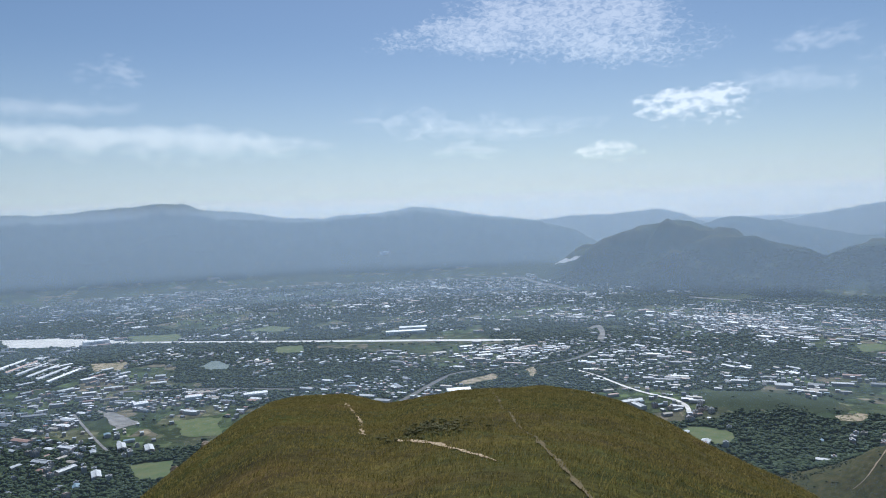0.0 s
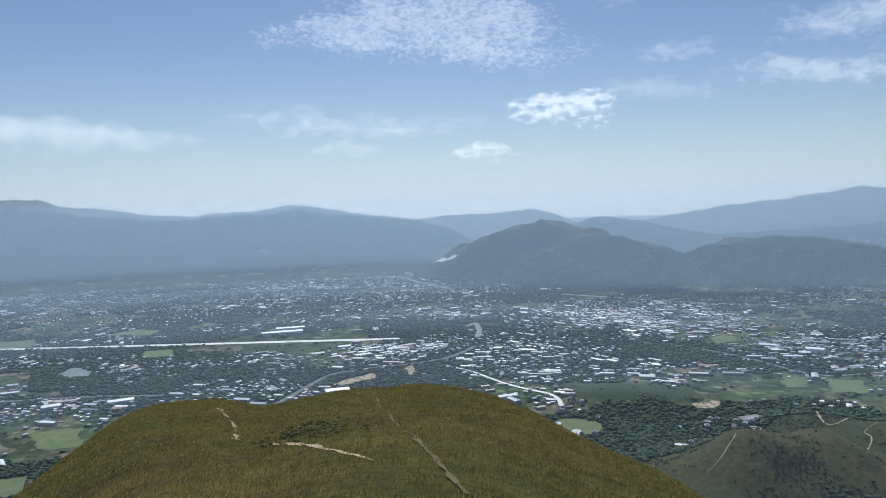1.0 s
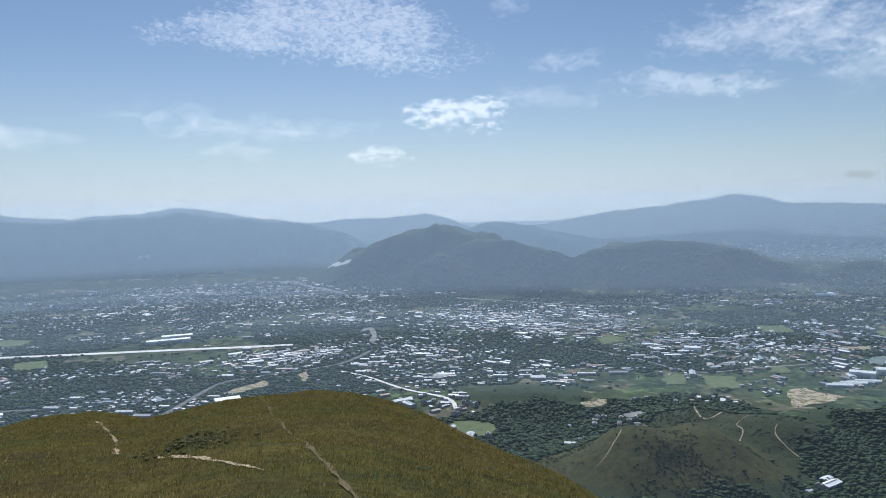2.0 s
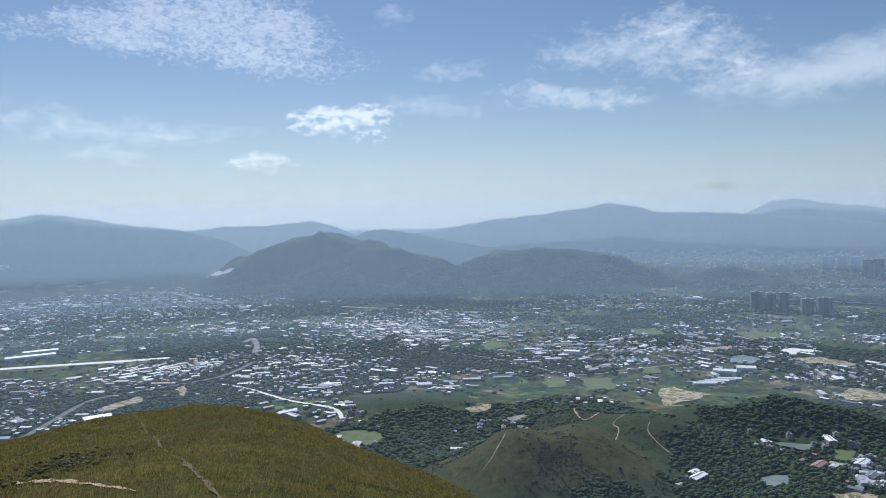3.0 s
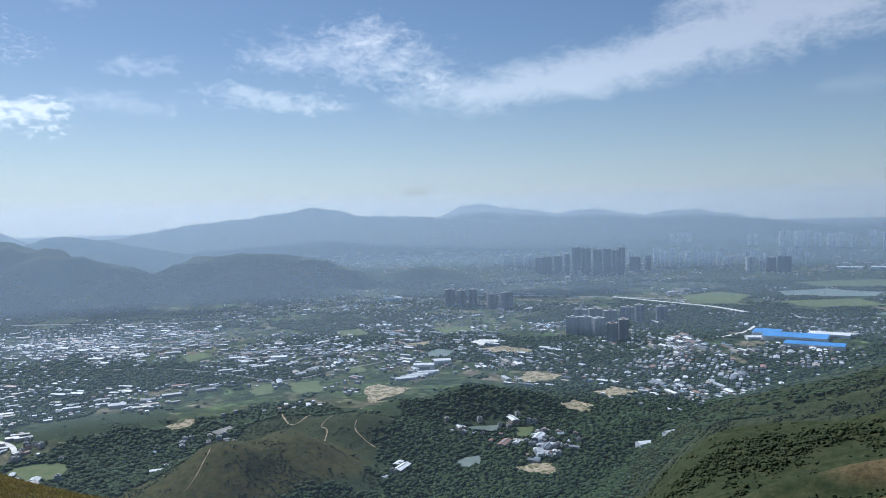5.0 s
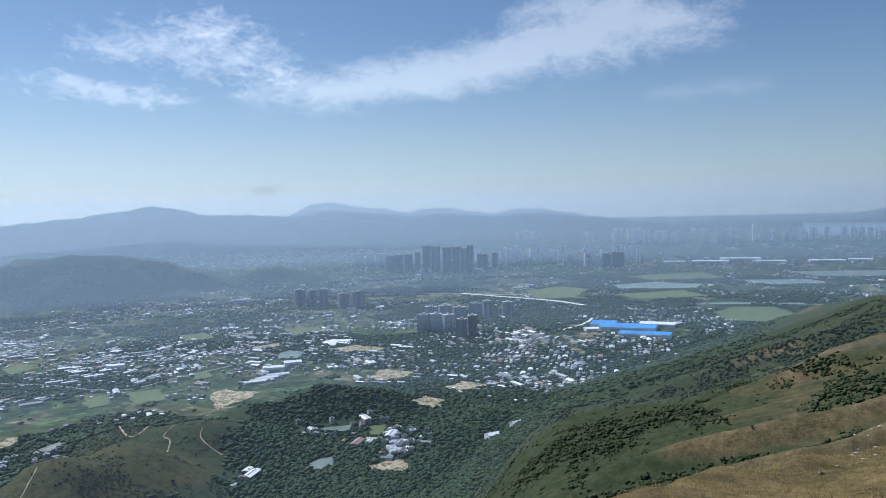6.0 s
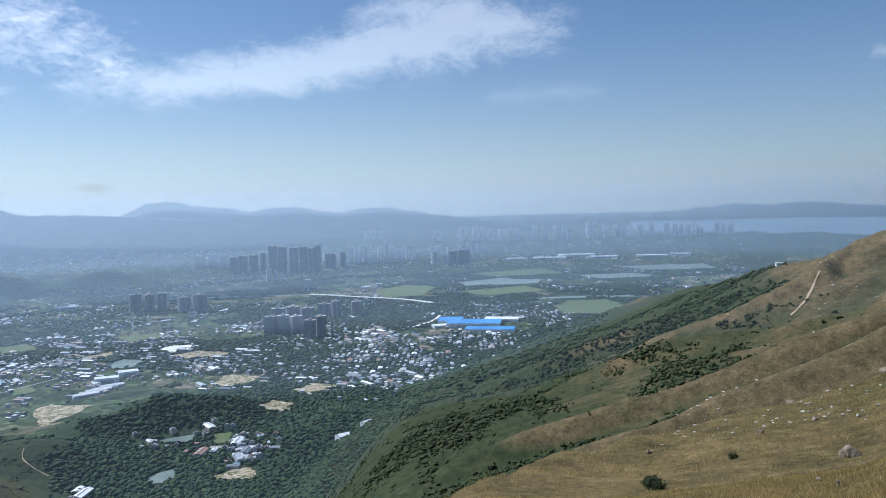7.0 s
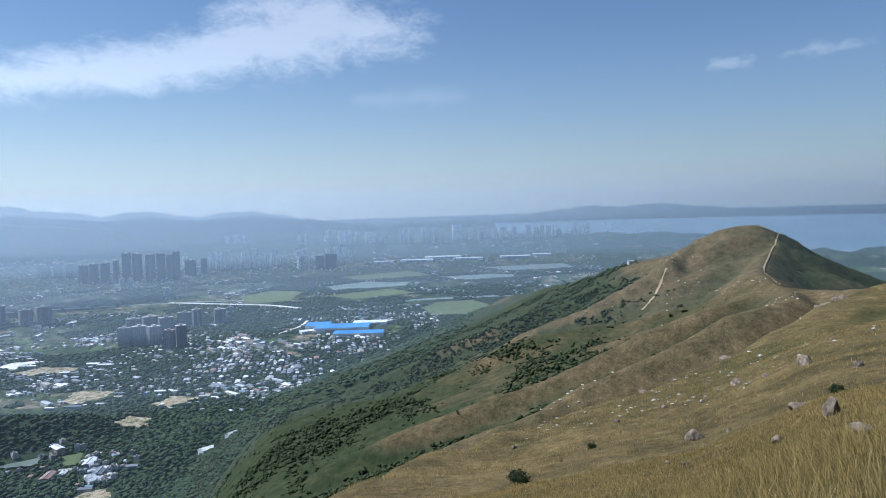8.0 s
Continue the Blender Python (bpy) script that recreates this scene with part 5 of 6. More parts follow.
for k in range(14):
    works(float(g3.uniform(54.3, 56.8)), float(g3.uniform(1350, 1500)), float(g3.uniform(9, 20)), float(g3.uniform(7, 12)), float(g3.uniform(4, 7)), "white_metal", "small workshop with a bright white metal roof", float(g3.uniform(-0.3, 0.9)))
for k in range(5):
    works(45.0 + 0.42 * k, 2040 + 18 * k, 60, 18, 6, "roof" if k % 2 else "white_metal", "long greenhouse shed in a row among fields", 0.25)
    works(37.0 + 0.3 * k, 2180 + 20 * k, 34, 12, 5, "roof" if k % 3 else "white_metal", "long farm shed in a row among fields", 0.6)
works(-4.57, 6824, 80, 30, 18, "white_metal", "white building high on the wooded mountainside", 0.1)
for az, r, l, w in ((79.0, 6050, 260, 70), (83.0, 6100, 220, 60), (86.5, 6200, 240, 70), (76.5, 6000, 160, 50), (81.0, 6350, 300, 90), (88.5, 6350, 160, 60), (44.2, 4000, 90, 40), (35.5, 2420, 50, 26), (46.4, 2180, 60, 30), (47.8, 2240, 50, 34)):
    works(az, r, l, w, 14, "white_metal", "long depot with a pale roof on the plain", float(g3.uniform(-0.2, 0.2)))


# ---- pylons ----
def pylon(h):
    ob = tagged(new("pylon"), "lattice steel power pylon over the trees", "pylon", "pylons")
    bm = bmesh.new()
    for sx_, sy_ in ((1, 1), (1, -1), (-1, 1), (-1, -1)):
        a, b = Vector((sx_ * 3.5, sy_ * 3.5, 0)), Vector((sx_ * 0.7, sy_ * 0.7, h))
        vs = box(bm, -0.2, 0.2, -0.2, 0.2, 0, 1)
        for w in vs:
            p = a.lerp(b, w.co.z)
            w.co = Vector((p.x + w.co.x, p.y + w.co.y, p.z))
    for k in range(9):
        z = h * k / 9
        q = 3.5 - 2.8 * k / 9
        box(bm, -q, q, -q - 0.1, -q + 0.1, z, z + 0.25)
        box(bm, -q, q, q - 0.1, q + 0.1, z, z + 0.25)
    part("lattice", bm, MAT["steel"], ob)
    for z, wd in ((h * 0.7, 7), (h * 0.82, 6), (h * 0.94, 5)):
        bm = bmesh.new()
        box(bm, -wd, wd, -0.3, 0.3, z, z + 0.6)
        part("cross_arm", bm, MAT["steel"], ob)
    return ob


for az, r in ((67.5, 3300), (80.5, 3750), (75.0, 4000), (49.0, 3300), (46.0, 3450), (60.5, 4300)):
    stand(pylon(42), az, r)

# ---- the viaduct ----
via = strip("viaduct", [(60.78, 3925), (65.49, 3668), (67.96, 3546), (69.97, 3387)], 26, "concrete", "pale concrete road viaduct crossing the plain", "viaduct", lift=11)
bm = bmesh.new()
for az, r in ((61.5, 3884), (63, 3800), (64.4, 3728), (65.8, 3652), (67.2, 3585), (68.6, 3500), (69.6, 3420)):
    x, y = polar(az, r)
    X, Y, Z = (float(q) for q in W(x, y, 0))
    box(bm, X - 1.5, X + 1.5, Y - 1.5, Y + 1.5, Z - 4, Z + 10)
part("pier", bm, MAT["concrete"], via)

# ---- trails and stones on our own mountain ----
TRAILS = [([(3.24, 118), (3.9, 88), (4.69, 66.5), (5.73, 55.9), (7.19, 41.9), (8.65, 29.1), (10.71, 20.7)], 0.42, "brown worn trail over the grassy dome"),
          ([(-4.3, 58), (-2.77, 51.3), (-1.17, 47.1), (0.9, 40.6), (3.49, 32.6)], 0.34, "pale sandy trail edge cut into the grass"),
          ([(-8.45, 128.4), (-7.43, 102.9), (-6.9, 89.7), (-6.82, 65.3)], 0.36, "thin pale trail dropping over a saddle")]
for pts, width, label in TRAILS:
    strip("trail", pts, width if width < 0.4 else 0.22, "earth" if width < 0.4 else "worn", label, "trail", lift=0.05, step=0.5, ragged=1.1)
strip("trail", [(103.93, 1040), (105.2, 1050), (105.12, 1036), (104.54, 940), (104.2, 845), (104.82, 780), (105.21, 744)], 1.5, "earth", "pale bare trail along the ridge to the summit", "trail", lift=1.0, step=4, ragged=0.7)
strip("trail", [(97.6, 948), (97.1, 928), (96.7, 908), (96.2, 893), (95.8, 884)], 2.6, "earth", "pale eroded trail on the far slope", "trail", lift=0.8, step=4, ragged=0.6)


def rock(width, height, seed, word):
    """A weathered boulder: split faces, worn edges."""
    g = np.random.default_rng(seed)
    bm = bmesh.new()
    bmesh.ops.create_icosphere(bm, subdivisions=3, radius=1)
    cuts = [Vector(g.normal(0, 1, 3)).normalized() for _ in range(7)]
    reach = [float(g.uniform(0.5, 0.85)) for _ in cuts]
    off = Vector(g.uniform(0, 50, 3))
    for v in bm.verts:
        p = v.co.copy()
        for c, d in zip(cuts, reach):
            k = p.dot(c)
            if k > d:
                p -= c * (k - d) * 0.9
        p *= 1 + 0.16 * noise.noise(p * 1.6 + off) + 0.07 * noise.noise(p * 5 + off)
        v.co = Vector((p.x * width * 0.62, p.y * width * 0.5, p.z * height * 0.75 + height * 0.28))
    me = bpy.data.meshes.new("rock")
    bm.to_mesh(me)
    bm.free()
    me.materials.append(MAT["stone"])
    return tagged(new("rock", me), word, "rock", "boulders on the slope")


ROCKS = [(99.8, 57.5, 1.6, 1.15), (108.9, 31.8, 0.86, 1.01), (106.9, 106.7, 2.57, 1.77), (110.1, 67.0, 1.31, 0.7), (101.8, 266, 6.4, 2.6), (106.7, 44.4, 1.2, 0.67), (105.5, 29.8, 0.54, 0.49),
         (110.9, 20.6, 0.71, 0.31), (102.5, 112.8, 2.2, 1.2), (95.9, 215, 3.0, 1.4), (99.2, 37.1, 0.33, 0.28), (98.0, 39.3, 0.41, 0.27), (100.7, 47.7, 0.57, 0.32), (108.7, 342, 6, 1.8), (107.6, 331, 5, 1.4),
         (103.9, 391, 5.9, 2.35), (104.4, 110, 1.65, 0.66), (94.0, 100.6, 1.06, 0.61), (97.5, 107, 1.13, 0.64), (102.1, 53.2, 0.48, 0.32), (86.3, 98, 0.9, 0.9)]
for i, (az, r, w, h) in enumerate(ROCKS):
    word = "large grey weathered boulder in dry grass" if w > 1.5 else "small pale weathered rock in dry grass"
    stand(rock(w * 0.8, h * 0.85, 100 + i, word), az, r, i * 1.3, sink=h * 0.2)
for i, (az, r, w, h) in enumerate([(108.4, 346, 5, 2), (109.1, 345, 5, 2.4), (106.8, 335, 4, 1.5), (106.2, 332, 3, 1.3), (105.2, 330, 3, 1.2), (104.8, 328, 3, 1.2), (108.0, 338, 4, 1.6), (-15.6, 126, 2.2, 1.8), (-18.3, 102, 1.8, 1.5), (-20.4, 92, 1.6, 1.2)]):
    stand(rock(w, h, 300 + i, "dark rock outcrop on the grassy ridge"), az, r, i * 0.9, sink=h * 0.45)

# ---- scattered pale stones ----
g4 = np.random.default_rng(9)
N = 700
sa_, sr_ = g4.uniform(84, 113, N), 24 * (480 / 24) ** g4.random(N)
sx1, sy1 = polar(sa_, sr_)
ok = fbm(sx1, sy1, 40, 3) > -0.02
sx1, sy1, sr_ = sx1[ok], sy1[ok], sr_[ok]
crowns("loose_stones", sx1, sy1, g4.uniform(0.10, 0.30, len(sx1)) * np.interp(sr_, [20, 120, 480], [0.8, 1.5, 4.0]), g4.uniform(0.12, 0.35, len(sx1)) * np.interp(sr_, [20, 120, 480], [0.8, 1.5, 4.0]),
       "pale_stone", "pale loose stones strewn over the dry slope", "stones", 31)


N = 900
sa_, sr_ = g4.uniform(88, 109, N), g4.uniform(430, 1050, N)
sx1, sy1 = polar(sa_, sr_)
ok = (fbm(sx1, sy1, 70, 3) > 0.12) & (gully_scrub(sa_, sr_) < 0.3)
sx1, sy1 = sx1[ok], sy1[ok]
far_size = g4.uniform(0.5, 1.3, len(sx1))
crowns("loose_stones", sx1, sy1, far_size, far_size, "pale_stone", "pale boulders scattered over the far spurs", "stones", 33)


# ---- bushes near by ----
def bush(width, height, seed):
    ob = tagged(new("bush"), "low dark green bush in dry grass", "bush", "bushes on the slope")
    g = np.random.default_rng(seed)
    bm = bmesh.new()
    for k in range(5):
        a = g.uniform(0, 6.28)
        tip = Vector((math.cos(a) * width * 0.3, math.sin(a) * width * 0.3, height * 0.7))
        vs = box(bm, -0.03, 0.03, -0.03, 0.03, 0, 1)
        for v in vs:
            q = v.co.z
            v.co = Vector((tip.x * q + v.co.x * (1 - 0.6 * q), tip.y * q + v.co.y * (1 - 0.6 * q), tip.z * q))
    part("stem", bm, MAT["bark"], ob)
    n = 700
    c = g.normal(0, 1, (n, 3))
    c /= np.linalg.norm(c, axis=1, keepdims=True)
    c *= g.uniform(0.55, 1.0, (n, 1)) * (1 + 0.35 * np.sin(c[:, :1] * 5 + seed) * np.cos(c[:, 1:2] * 4))
    c = c * (width / 2, width / 2, height / 2) + (0, 0, height * 0.52)
    d1, d2 = g.normal(0, 1, (n, 3)), g.normal(0, 1, (n, 3))
    s = 0.05 * width + 0.02
    V = np.stack([c - d1 * s * 0.5, c + d2 * s * 0.35, c + d1 * s * 0.5, c - d2 * s * 0.35], 1).reshape(-1, 3)
    F = np.arange(n * 4).reshape(-1, 4)
    leaves = new("leaves", array_mesh("leaves", V, F, [MAT["shrub"]]))
    leaves.parent = ob
    return ob


for i, (az, r, w, h) in enumerate([(86.83, 48, 1.3, 0.9), (86.5, 49, 0.9, 0.7), (87.2, 47, 0.7, 0.5), (92.3, 66, 0.9, 0.5), (109.0, 46, 0.9, 0.5), (97.1, 300, 5, 3), (98.0, 296, 6, 3), (98.6, 300, 5, 3)]):
    stand(bush(w, h, 40 + i), az, r, 0.7 * i, sink=0.05)

g6 = np.random.default_rng(61)
n6 = 300
ha, hr = g6.normal(-1.4, 1.6, n6), g6.normal(60, 3.2, n6)
hx6, hy6 = polar(ha, hr)
hs = g6.uniform(0.08, 0.22, n6)
crowns("heath", hx6, hy6, hs, hs * 1.1, "heath", "low olive-brown heath on the domed hilltop", "heath", 62)

# ---- the hut on the far shoulder ----
hut = tagged(new("hut"), "small white flat-roofed hut on the ridge shoulder", "hut")
bm = bmesh.new()
box(bm, -4.5, 4.5, -3, 3, -3, 4)
part("wall", bm, MAT["white_metal"], hut)
bm = bmesh.new()
box(bm, -5.2, 5.2, -3.6, 3.6, 4, 4.5)
part("roof", bm, MAT["concrete"], hut)
bm = bmesh.new()
box(bm, -2.6, -0.6, -3.1, -2.9, 0, 2.2)
part("door", bm, MAT["steel"], hut)
for x in (0.8, 2.8):
    bm = bmesh.new()
    box(bm, x - 0.6, x + 0.6, -3.1, -2.9, 1.2, 2.6)
    part("window", bm, MAT["glass"], hut)
stand(hut, 95.07, 1196, 0.3)


# ---- grass near by, past counting ----
def grass_mat(name, low, high):
    m = Mat(name, 0.7, 0.2)
    src = m.add("ShaderNodeNewGeometry").outputs["Random Per Island"]
    m.colour(m.mix(0.5, m.ramp(src, [(0, low), (1, high)]), m.ramp(m.noise(6, 3), [(0.3, (0.7, 0.75, 0.6)), (0.7, (1.2, 1.15, 1.1))]), "MULTIPLY"))
    thin = m.add("ShaderNodeBsdfTranslucent")
    m.link(m.b.inputs["Base Color"].links[0].from_socket, thin.inputs["Color"])
    both = m.add("ShaderNodeMixShader")
    both.inputs[0].default_value = 0.5
    m.link(m.b.outputs[0], both.inputs[1])
    m.link(thin.outputs[0], both.inputs[2])
    m.link(both.outputs[0], m.t.nodes["Material Output"].inputs["Surface"])
    return m.m


MAT["green_grass"] = grass_mat("olive_grass", (0.07, 0.066, 0.015), (0.36, 0.285, 0.10))
MAT["gold_grass"] = grass_mat("golden_grass", (0.17, 0.13, 0.04), (0.60, 0.44, 0.18))


def blades(name, az, r, height, per, material, label, seed, broad=1.0):
    g = np.random.default_rng(seed)
    n = len(az) * per
    az, r, height = np.repeat(az, per), np.repeat(r, per), np.repeat(height, per)
    x, y = polar(az, r)
    spread = 0.16 + 0.002 * r
    x, y = x + g.normal(0, 1, n) * spread, y + g.normal(0, 1, n) * spread
    az, r = azr(x, y)
    z = drape(az, r) - 0.04
    h = height * g.uniform(0.6, 1.2, n)
    lean = g.normal(0, 0.38, (n, 2)) + (0.3, 0.12)
    wd = broad * (0.003 + 0.00022 * r) * g.uniform(0.7, 1.4, n)
    t = g.uniform(0, math.pi, n)
    dx, dy = np.cos(t) * wd, np.sin(t) * wd
    base = np.stack([x, y, z], 1)
    mid = base + np.stack([lean[:, 0] * h * 0.35, lean[:, 1] * h * 0.35, h * 0.6], 1)
    tip = base + np.stack([lean[:, 0] * h, lean[:, 1] * h, h], 1)
    d = np.stack([dx, dy, 0 * dx], 1)
    V = np.stack([base - d, base + d, mid + d * 0.7, mid - d * 0.7, tip], 1).reshape(-1, 3)
    k = np.arange(n)[:, None] * 5
    F = np.concatenate([k + (0, 1, 2), k + (0, 2, 3), k + (3, 2, 4)])
    return tagged(new(name, array_mesh(name, V, F, [MAT[material]])), label, "grass", kind="stuff")


def off_trails(az, r):
    x, y = polar(az, r)
    ok = np.ones(len(x), bool)
    for pts, width, _ in TRAILS[1:]:
        line = smooth_path(pts, 0.6)
        for p in line:
            ok &= np.hypot(x - p[0], y - p[1]) > width * 0.5
    return ok


g5 = np.random.default_rng(14)
N = 34000
ga, gr = g5.uniform(-26, 34, N), np.sqrt(g5.uniform(12 ** 2, 160 ** 2, N))
ok = (gr < knots(SHOULDER + BROWN_SLOPE, ga)[0] * 1.06) & off_trails(ga, gr)
ga, gr = ga[ok], gr[ok]
blades("dome_grass", ga, gr, 0.14 + 0.16 * g5.random(len(ga)), 8, "green_grass", "olive and brown windswept grass on the domed hilltop", 51, 1.5)
N = 9000
ga, gr = g5.uniform(70, 116, N), np.sqrt(g5.uniform(4 ** 2, 46 ** 2, N))
ok = gr < knots(SHOULDER + BROWN_SLOPE, ga)[0]
ga, gr = ga[ok], gr[ok]
hgt = 0.45 * np.interp(gr, [4, 16, 24, 46], [1.2, 1.1, 0.6, 0.4]) * (0.7 + 0.6 * g5.random(len(ga)))
blades("slope_grass", ga, gr, hgt * 0.8, 12, "gold_grass", "tall golden dry grass on the near slope", 52)
N = 9000
ga, gr = g5.uniform(70, 116, N), np.sqrt(g5.uniform(40 ** 2, 260 ** 2, N))
ok = gr < knots(SHOULDER + BROWN_SLOPE, ga)[0]
ga, gr = ga[ok], gr[ok]
blades("slope_grass", ga, gr, 0.3 + 0.25 * g5.random(len(ga)), 4, "gold_grass", "short brown dry grass over the slope", 53)


# ---- clouds: glowing see-through sheets hung in front of the sky ----
def cloud_mat(thick, solid, top, bottom, size, rough, ripple, cell):
    """Cloud that thins to its rim: top and bottom are the shares of its height over which it fades."""
    m = Mat("cloud")
    out = m.t.nodes["Material Output"]
    m.t.nodes.remove(m.b)
    sep = m.add("ShaderNodeSeparateXYZ")
    m.link(m.coords("UV"), sep.inputs[0])
    u, v = sep.outputs[0], sep.outputs[1]
    ends = m.math("SUBTRACT", 1.0, m.math("POWER", m.math("ABSOLUTE", m.math("SUBTRACT", m.math("MULTIPLY", u, 2.0), 1.0)), 3.0))
    up = m.math("DIVIDE", m.math("SUBTRACT", 1.0, v), top, True)
    down = m.math("DIVIDE", v, bottom, True)
    body = m.math("MULTIPLY", ends, m.math("MULTIPLY", up, down))
    squash = m.add("ShaderNodeMapping")
    squash.inputs["Scale"].default_value = (1, 1, 1.9)
    m.link(m.coords("Object"), squash.inputs[0])
    p = squash.outputs[0]
    big = m.noise(size, 8 if ripple else 3, 0.6 if ripple else 0.5, p, 0.5 if ripple else 0.2)
    fine = m.noise(cell, 3, 0.5, p, 0.8)
    d = m.math("MULTIPLY", m.math("SUBTRACT", big, 0.5), rough * 2)
    d = m.math("ADD", d, m.math("MULTIPLY", m.math("SUBTRACT", fine, 0.5), ripple * 2))
    d = m.math("ADD", d, m.math("MULTIPLY", body, solid))
    a = m.add("ShaderNodeMapRange", interpolation_type="SMOOTHSTEP")
    for key, val in (("From Min", 0.2), ("From Max", 1.15), ("To Min", 0.0), ("To Max", thick)):
        a.inputs[key].default_value = val
    m.link(d, a.inputs[0])
    fade = m.math("MULTIPLY", a.outputs[0], m.math("MULTIPLY", body, 5.0, True))
    # sunlit white imitated by a warm glow added over the sky behind
    clear, glow, both = m.add("ShaderNodeBsdfTransparent"), m.add("ShaderNodeEmission"), m.add("ShaderNodeAddShader")
    glow.inputs["Color"].default_value = (1.0, 0.85, 0.64, 1)
    m.link(m.math("MULTIPLY", fade, 0.35), glow.inputs["Strength"])
    m.link(clear.outputs[0], both.inputs[0])
    m.link(glow.outputs[0], both.inputs[1])
    m.link(both.outputs[0], out.inputs["Surface"])
    return m.m


cloud_count = 0


def cloud(outline, label, thick=0.8, solid=1.0, top=0.4, bottom=0.5, size=150, rough=0.9, ripple=0.0, cell=40):
    """A cloud along (direction, lower and upper elevation in degrees)."""
    global cloud_count
    dist = 4320.0 + 3 * cloud_count
    cloud_count += 1
    s = np.array(outline, float)
    u = np.linspace(0, 1, 60)
    t = (s[:, 0] - s[0, 0]) / (s[-1, 0] - s[0, 0])
    az = s[0, 0] + u * (s[-1, 0] - s[0, 0])
    ker = np.hanning(9) / np.hanning(9).sum()
    lo, hi = (np.convolve(np.pad(np.interp(u, t, s[:, c]), 4, mode="edge"), ker, "valid") for c in (1, 2))
    w = np.linspace(0, 1, 9)
    spare = 0.18 * (hi - lo)
    A = np.radians(np.repeat(az[:, None], 9, 1))
    E = np.radians((lo - spare)[:, None] + w[None] * (hi - lo + 2 * spare)[:, None])
    V = np.stack([dist * np.cos(E) * np.sin(A), dist * np.cos(E) * np.cos(A), EYE + dist * np.sin(E)], -1).reshape(-1, 3)
    F = np.array([(i * 9 + j, i * 9 + j + 1, (i + 1) * 9 + j + 1, (i + 1) * 9 + j) for i in range(59) for j in range(8)])
    me = array_mesh("cloud", V, F, [cloud_mat(thick, solid, top, bottom, size, rough, ripple, cell)], smooth_faces=True)
    uv = me.uv_layers.new(name="UVMap")
    U = np.stack([np.repeat(u[:, None], 9, 1), np.repeat(w[None], 60, 0)], -1).reshape(-1, 2)
    loops = np.zeros(len(me.loops), np.int32)
    me.loops.foreach_get("vertex_index", loops)
    uv.data.foreach_set("uv", U[loops].astype(np.float32).ravel())
    return tagged(new("cloud", me), label, "cloud", kind="structure")


cloud([(-6.5, 12.1, 13.2), (-2.2, 12.1, 14.3), (1.2, 11.9, 15.5), (5.5, 11.6, 17.0), (9.6, 11.1, 18.5), (13.7, 10.6, 17.8), (16.9, 10.3, 15.5), (19.1, 10.5, 13.3), (22.2, 10.8, 12.0)],
      "rippled white altocumulus sheet", 0.9, 0.8, 0.45, 0.25, 200, 0.75, 0.75, 36)
cloud([(13.6, 6.0, 7.6), (15.9, 5.9, 8.3), (18.3, 5.8, 8.2), (20.6, 5.7, 8.5), (23.0, 5.8, 8.0)], "small puffed white cumulus cloud", 1.3, 1.2, 0.25, 0.85, 70, 1.2)
cloud([(9.4, 3.3, 4.5), (12.2, 3.5, 5.1), (15.4, 3.3, 4.6)], "small low puff of white cloud", 0.8, 1.2, 0.35, 0.9, 60, 0.9)
cloud([(-1.4, 3.7, 4.8), (1.7, 3.8, 5.5), (5.4, 3.6, 4.9)], "faint low puff of cloud", 0.4, 1.0, 0.3, 0.9, 70, 0.7)
cloud([(-42.0, 4.4, 8.2), (-33.9, 4.4, 7.9), (-30.2, 4.5, 7.4), (-25.2, 4.5, 6.9), (-19.7, 4.3, 7.2), (-13.8, 4.1, 6.6), (-9.3, 4.1, 6.2), (-5.4, 4.3, 5.8)],
      "long soft bank of white cloud", 0.75, 1.1, 0.35, 0.7, 170, 0.65)
cloud([(-40.0, 7.0, 8.7), (-33.2, 7.0, 8.6), (-30.1, 7.2, 8.8), (-26.1, 7.3, 8.8), (-19.0, 7.3, 8.4)], "thin soft streak of white cloud", 0.55, 1.0, 0.5, 0.6, 150, 0.6)
cloud([(-26.4, 9.0, 11.0), (-23.2, 8.9, 11.8), (-20.6, 9.4, 11.2)], "small faint puff of cloud", 0.42, 0.9, 0.4, 0.8, 70, 0.9)
cloud([(-8.6, 6.2, 8.1), (-3.3, 5.9, 8.9), (0.9, 5.5, 8.2), (5.2, 5.3, 7.5), (9.4, 5.5, 7.1), (14.5, 6.1, 7.1)], "thin broken streak of white cloud", 0.6, 0.75, 0.6, 0.4, 130, 0.85, 0.2, 34)
cloud([(19.6, 7.5, 9.5), (24.9, 7.4, 9.6), (30.5, 7.0, 8.6)], "thin faint streak of cloud", 0.42, 0.85, 0.5, 0.5, 120, 0.8, 0.25, 36)
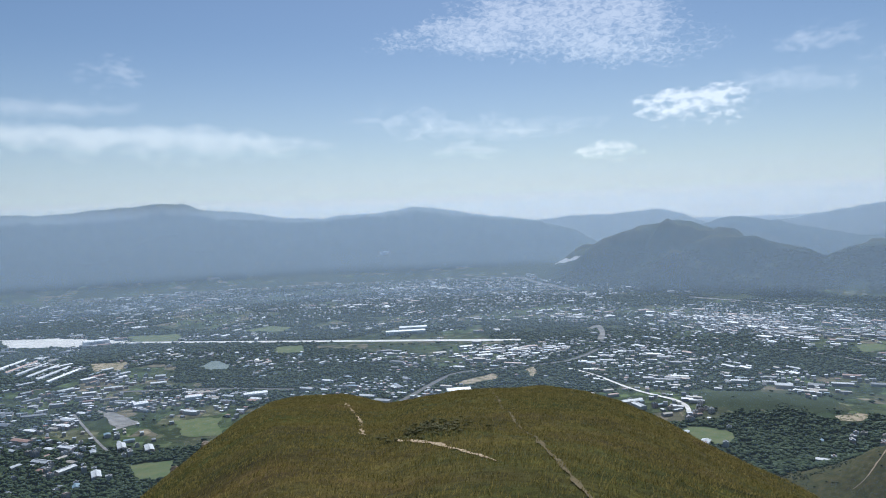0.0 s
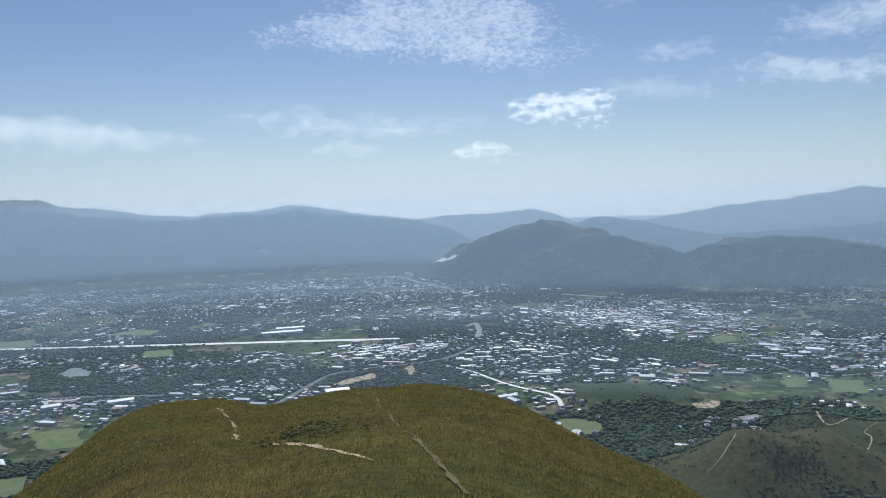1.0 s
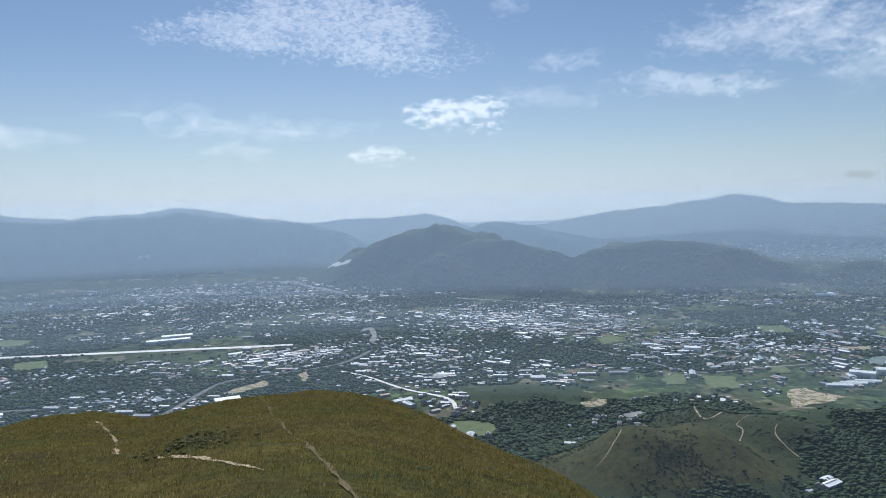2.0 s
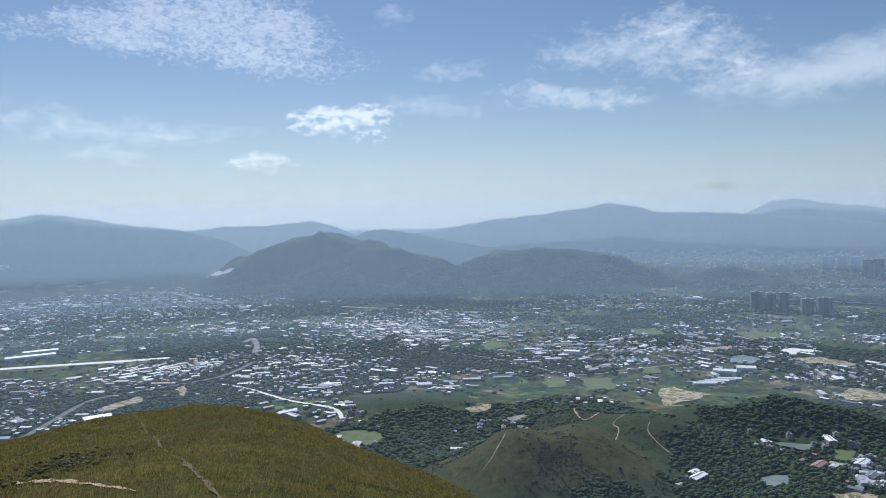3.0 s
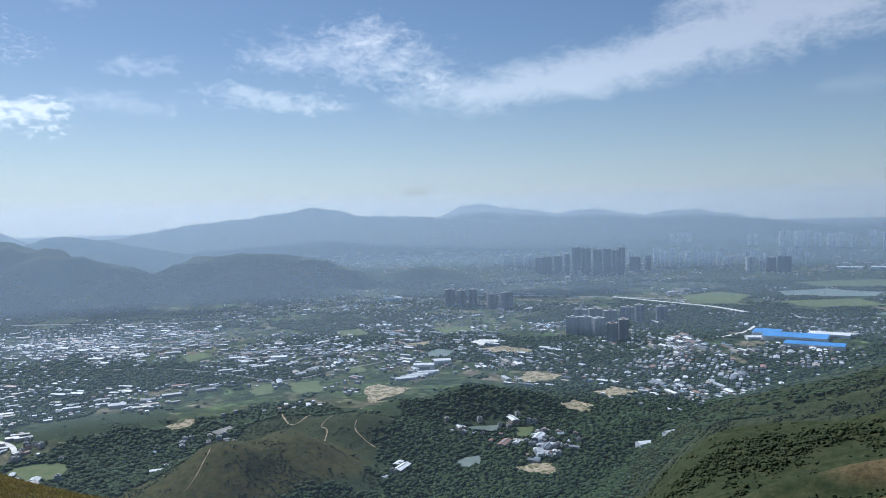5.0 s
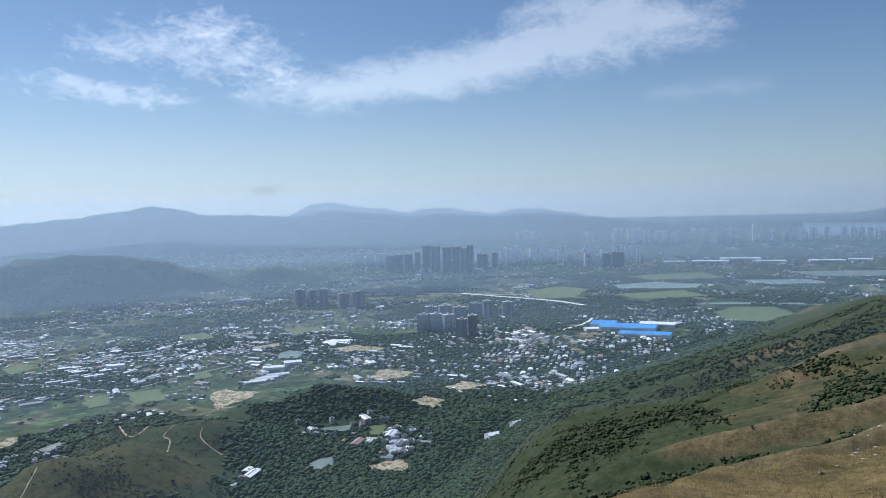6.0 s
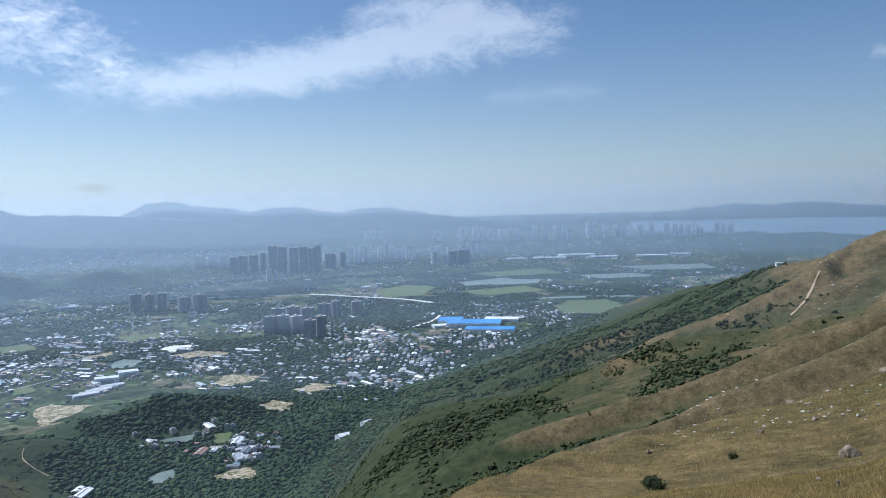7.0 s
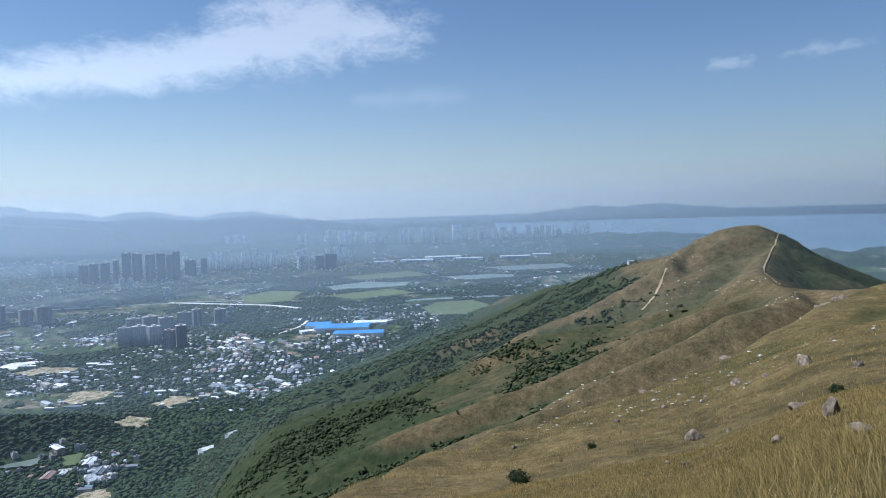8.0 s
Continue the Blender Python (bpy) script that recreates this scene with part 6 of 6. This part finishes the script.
cloud([(23.4, 9.7, 11.3), (26.5, 9.7, 11.9), (30.0, 10.2, 11.8)], "small wisp of white cloud", 0.62, 0.9, 0.5, 0.6, 85, 0.9)
cloud([(20.6, 13.6, 15.2), (22.4, 13.8, 15.8), (24.4, 13.9, 15.3)], "small faint wisp of cloud", 0.5, 0.95, 0.4, 0.8, 60, 0.7)
cloud([(31.6, 10.4, 13.2), (34.2, 10.3, 13.7), (38.5, 10.1, 14.0), (41.6, 9.6, 14.9), (45.8, 8.8, 14.3), (51.0, 9.6, 12.8)],
      "broken white cloud over the town", 0.85, 0.8, 0.45, 0.4, 130, 1.0, 0.3, 48)
cloud([(28.6, 8.1, 9.8), (33.9, 7.9, 10.1), (37.3, 7.1, 9.4), (43.0, 7.0, 9.0)], "wispy white cloud beneath a brighter band", 0.72, 0.85, 0.4, 0.5, 110, 1.0, 0.2, 44)
cloud([(41.5, 6.9, 10.2), (46.0, 6.8, 11.2), (51.4, 7.1, 11.0), (56.1, 7.9, 11.9), (61.8, 8.5, 12.7), (65.2, 8.9, 14.8), (69.5, 9.3, 16.6), (74.2, 10.0, 16.8), (78.4, 10.7, 15.2), (85.0, 11.3, 13.4)],
      "long white band of cloud rising across the sky", 0.88, 1.25, 0.5, 0.45, 260, 0.75, 0.22, 48)
cloud([(40.0, 11.2, 14.2), (43.1, 11.2, 15.3), (47.0, 11.0, 13.7)], "tattered white cloud above a brighter band", 0.7, 0.85, 0.5, 0.6, 90, 1.0, 0.25, 40)
cloud([(99.8, 8.6, 9.7), (102.0, 8.6, 9.9), (104.2, 8.8, 9.8)], "small thin wisp of cloud", 0.4, 0.95, 0.5, 0.5, 70, 0.7)
cloud([(104.6, 9.0, 9.9), (108.0, 9.0, 10.3), (111.8, 9.0, 10.1)], "thin streak of cloud over the bay", 0.32, 0.9, 0.5, 0.5, 80, 0.8)
cloud([(73.0, 7.0, 9.0), (79.1, 7.0, 9.1), (85.0, 7.3, 8.8)], "faint veil of cloud over the town", 0.16, 1.0, 0.5, 0.5, 150, 0.6)
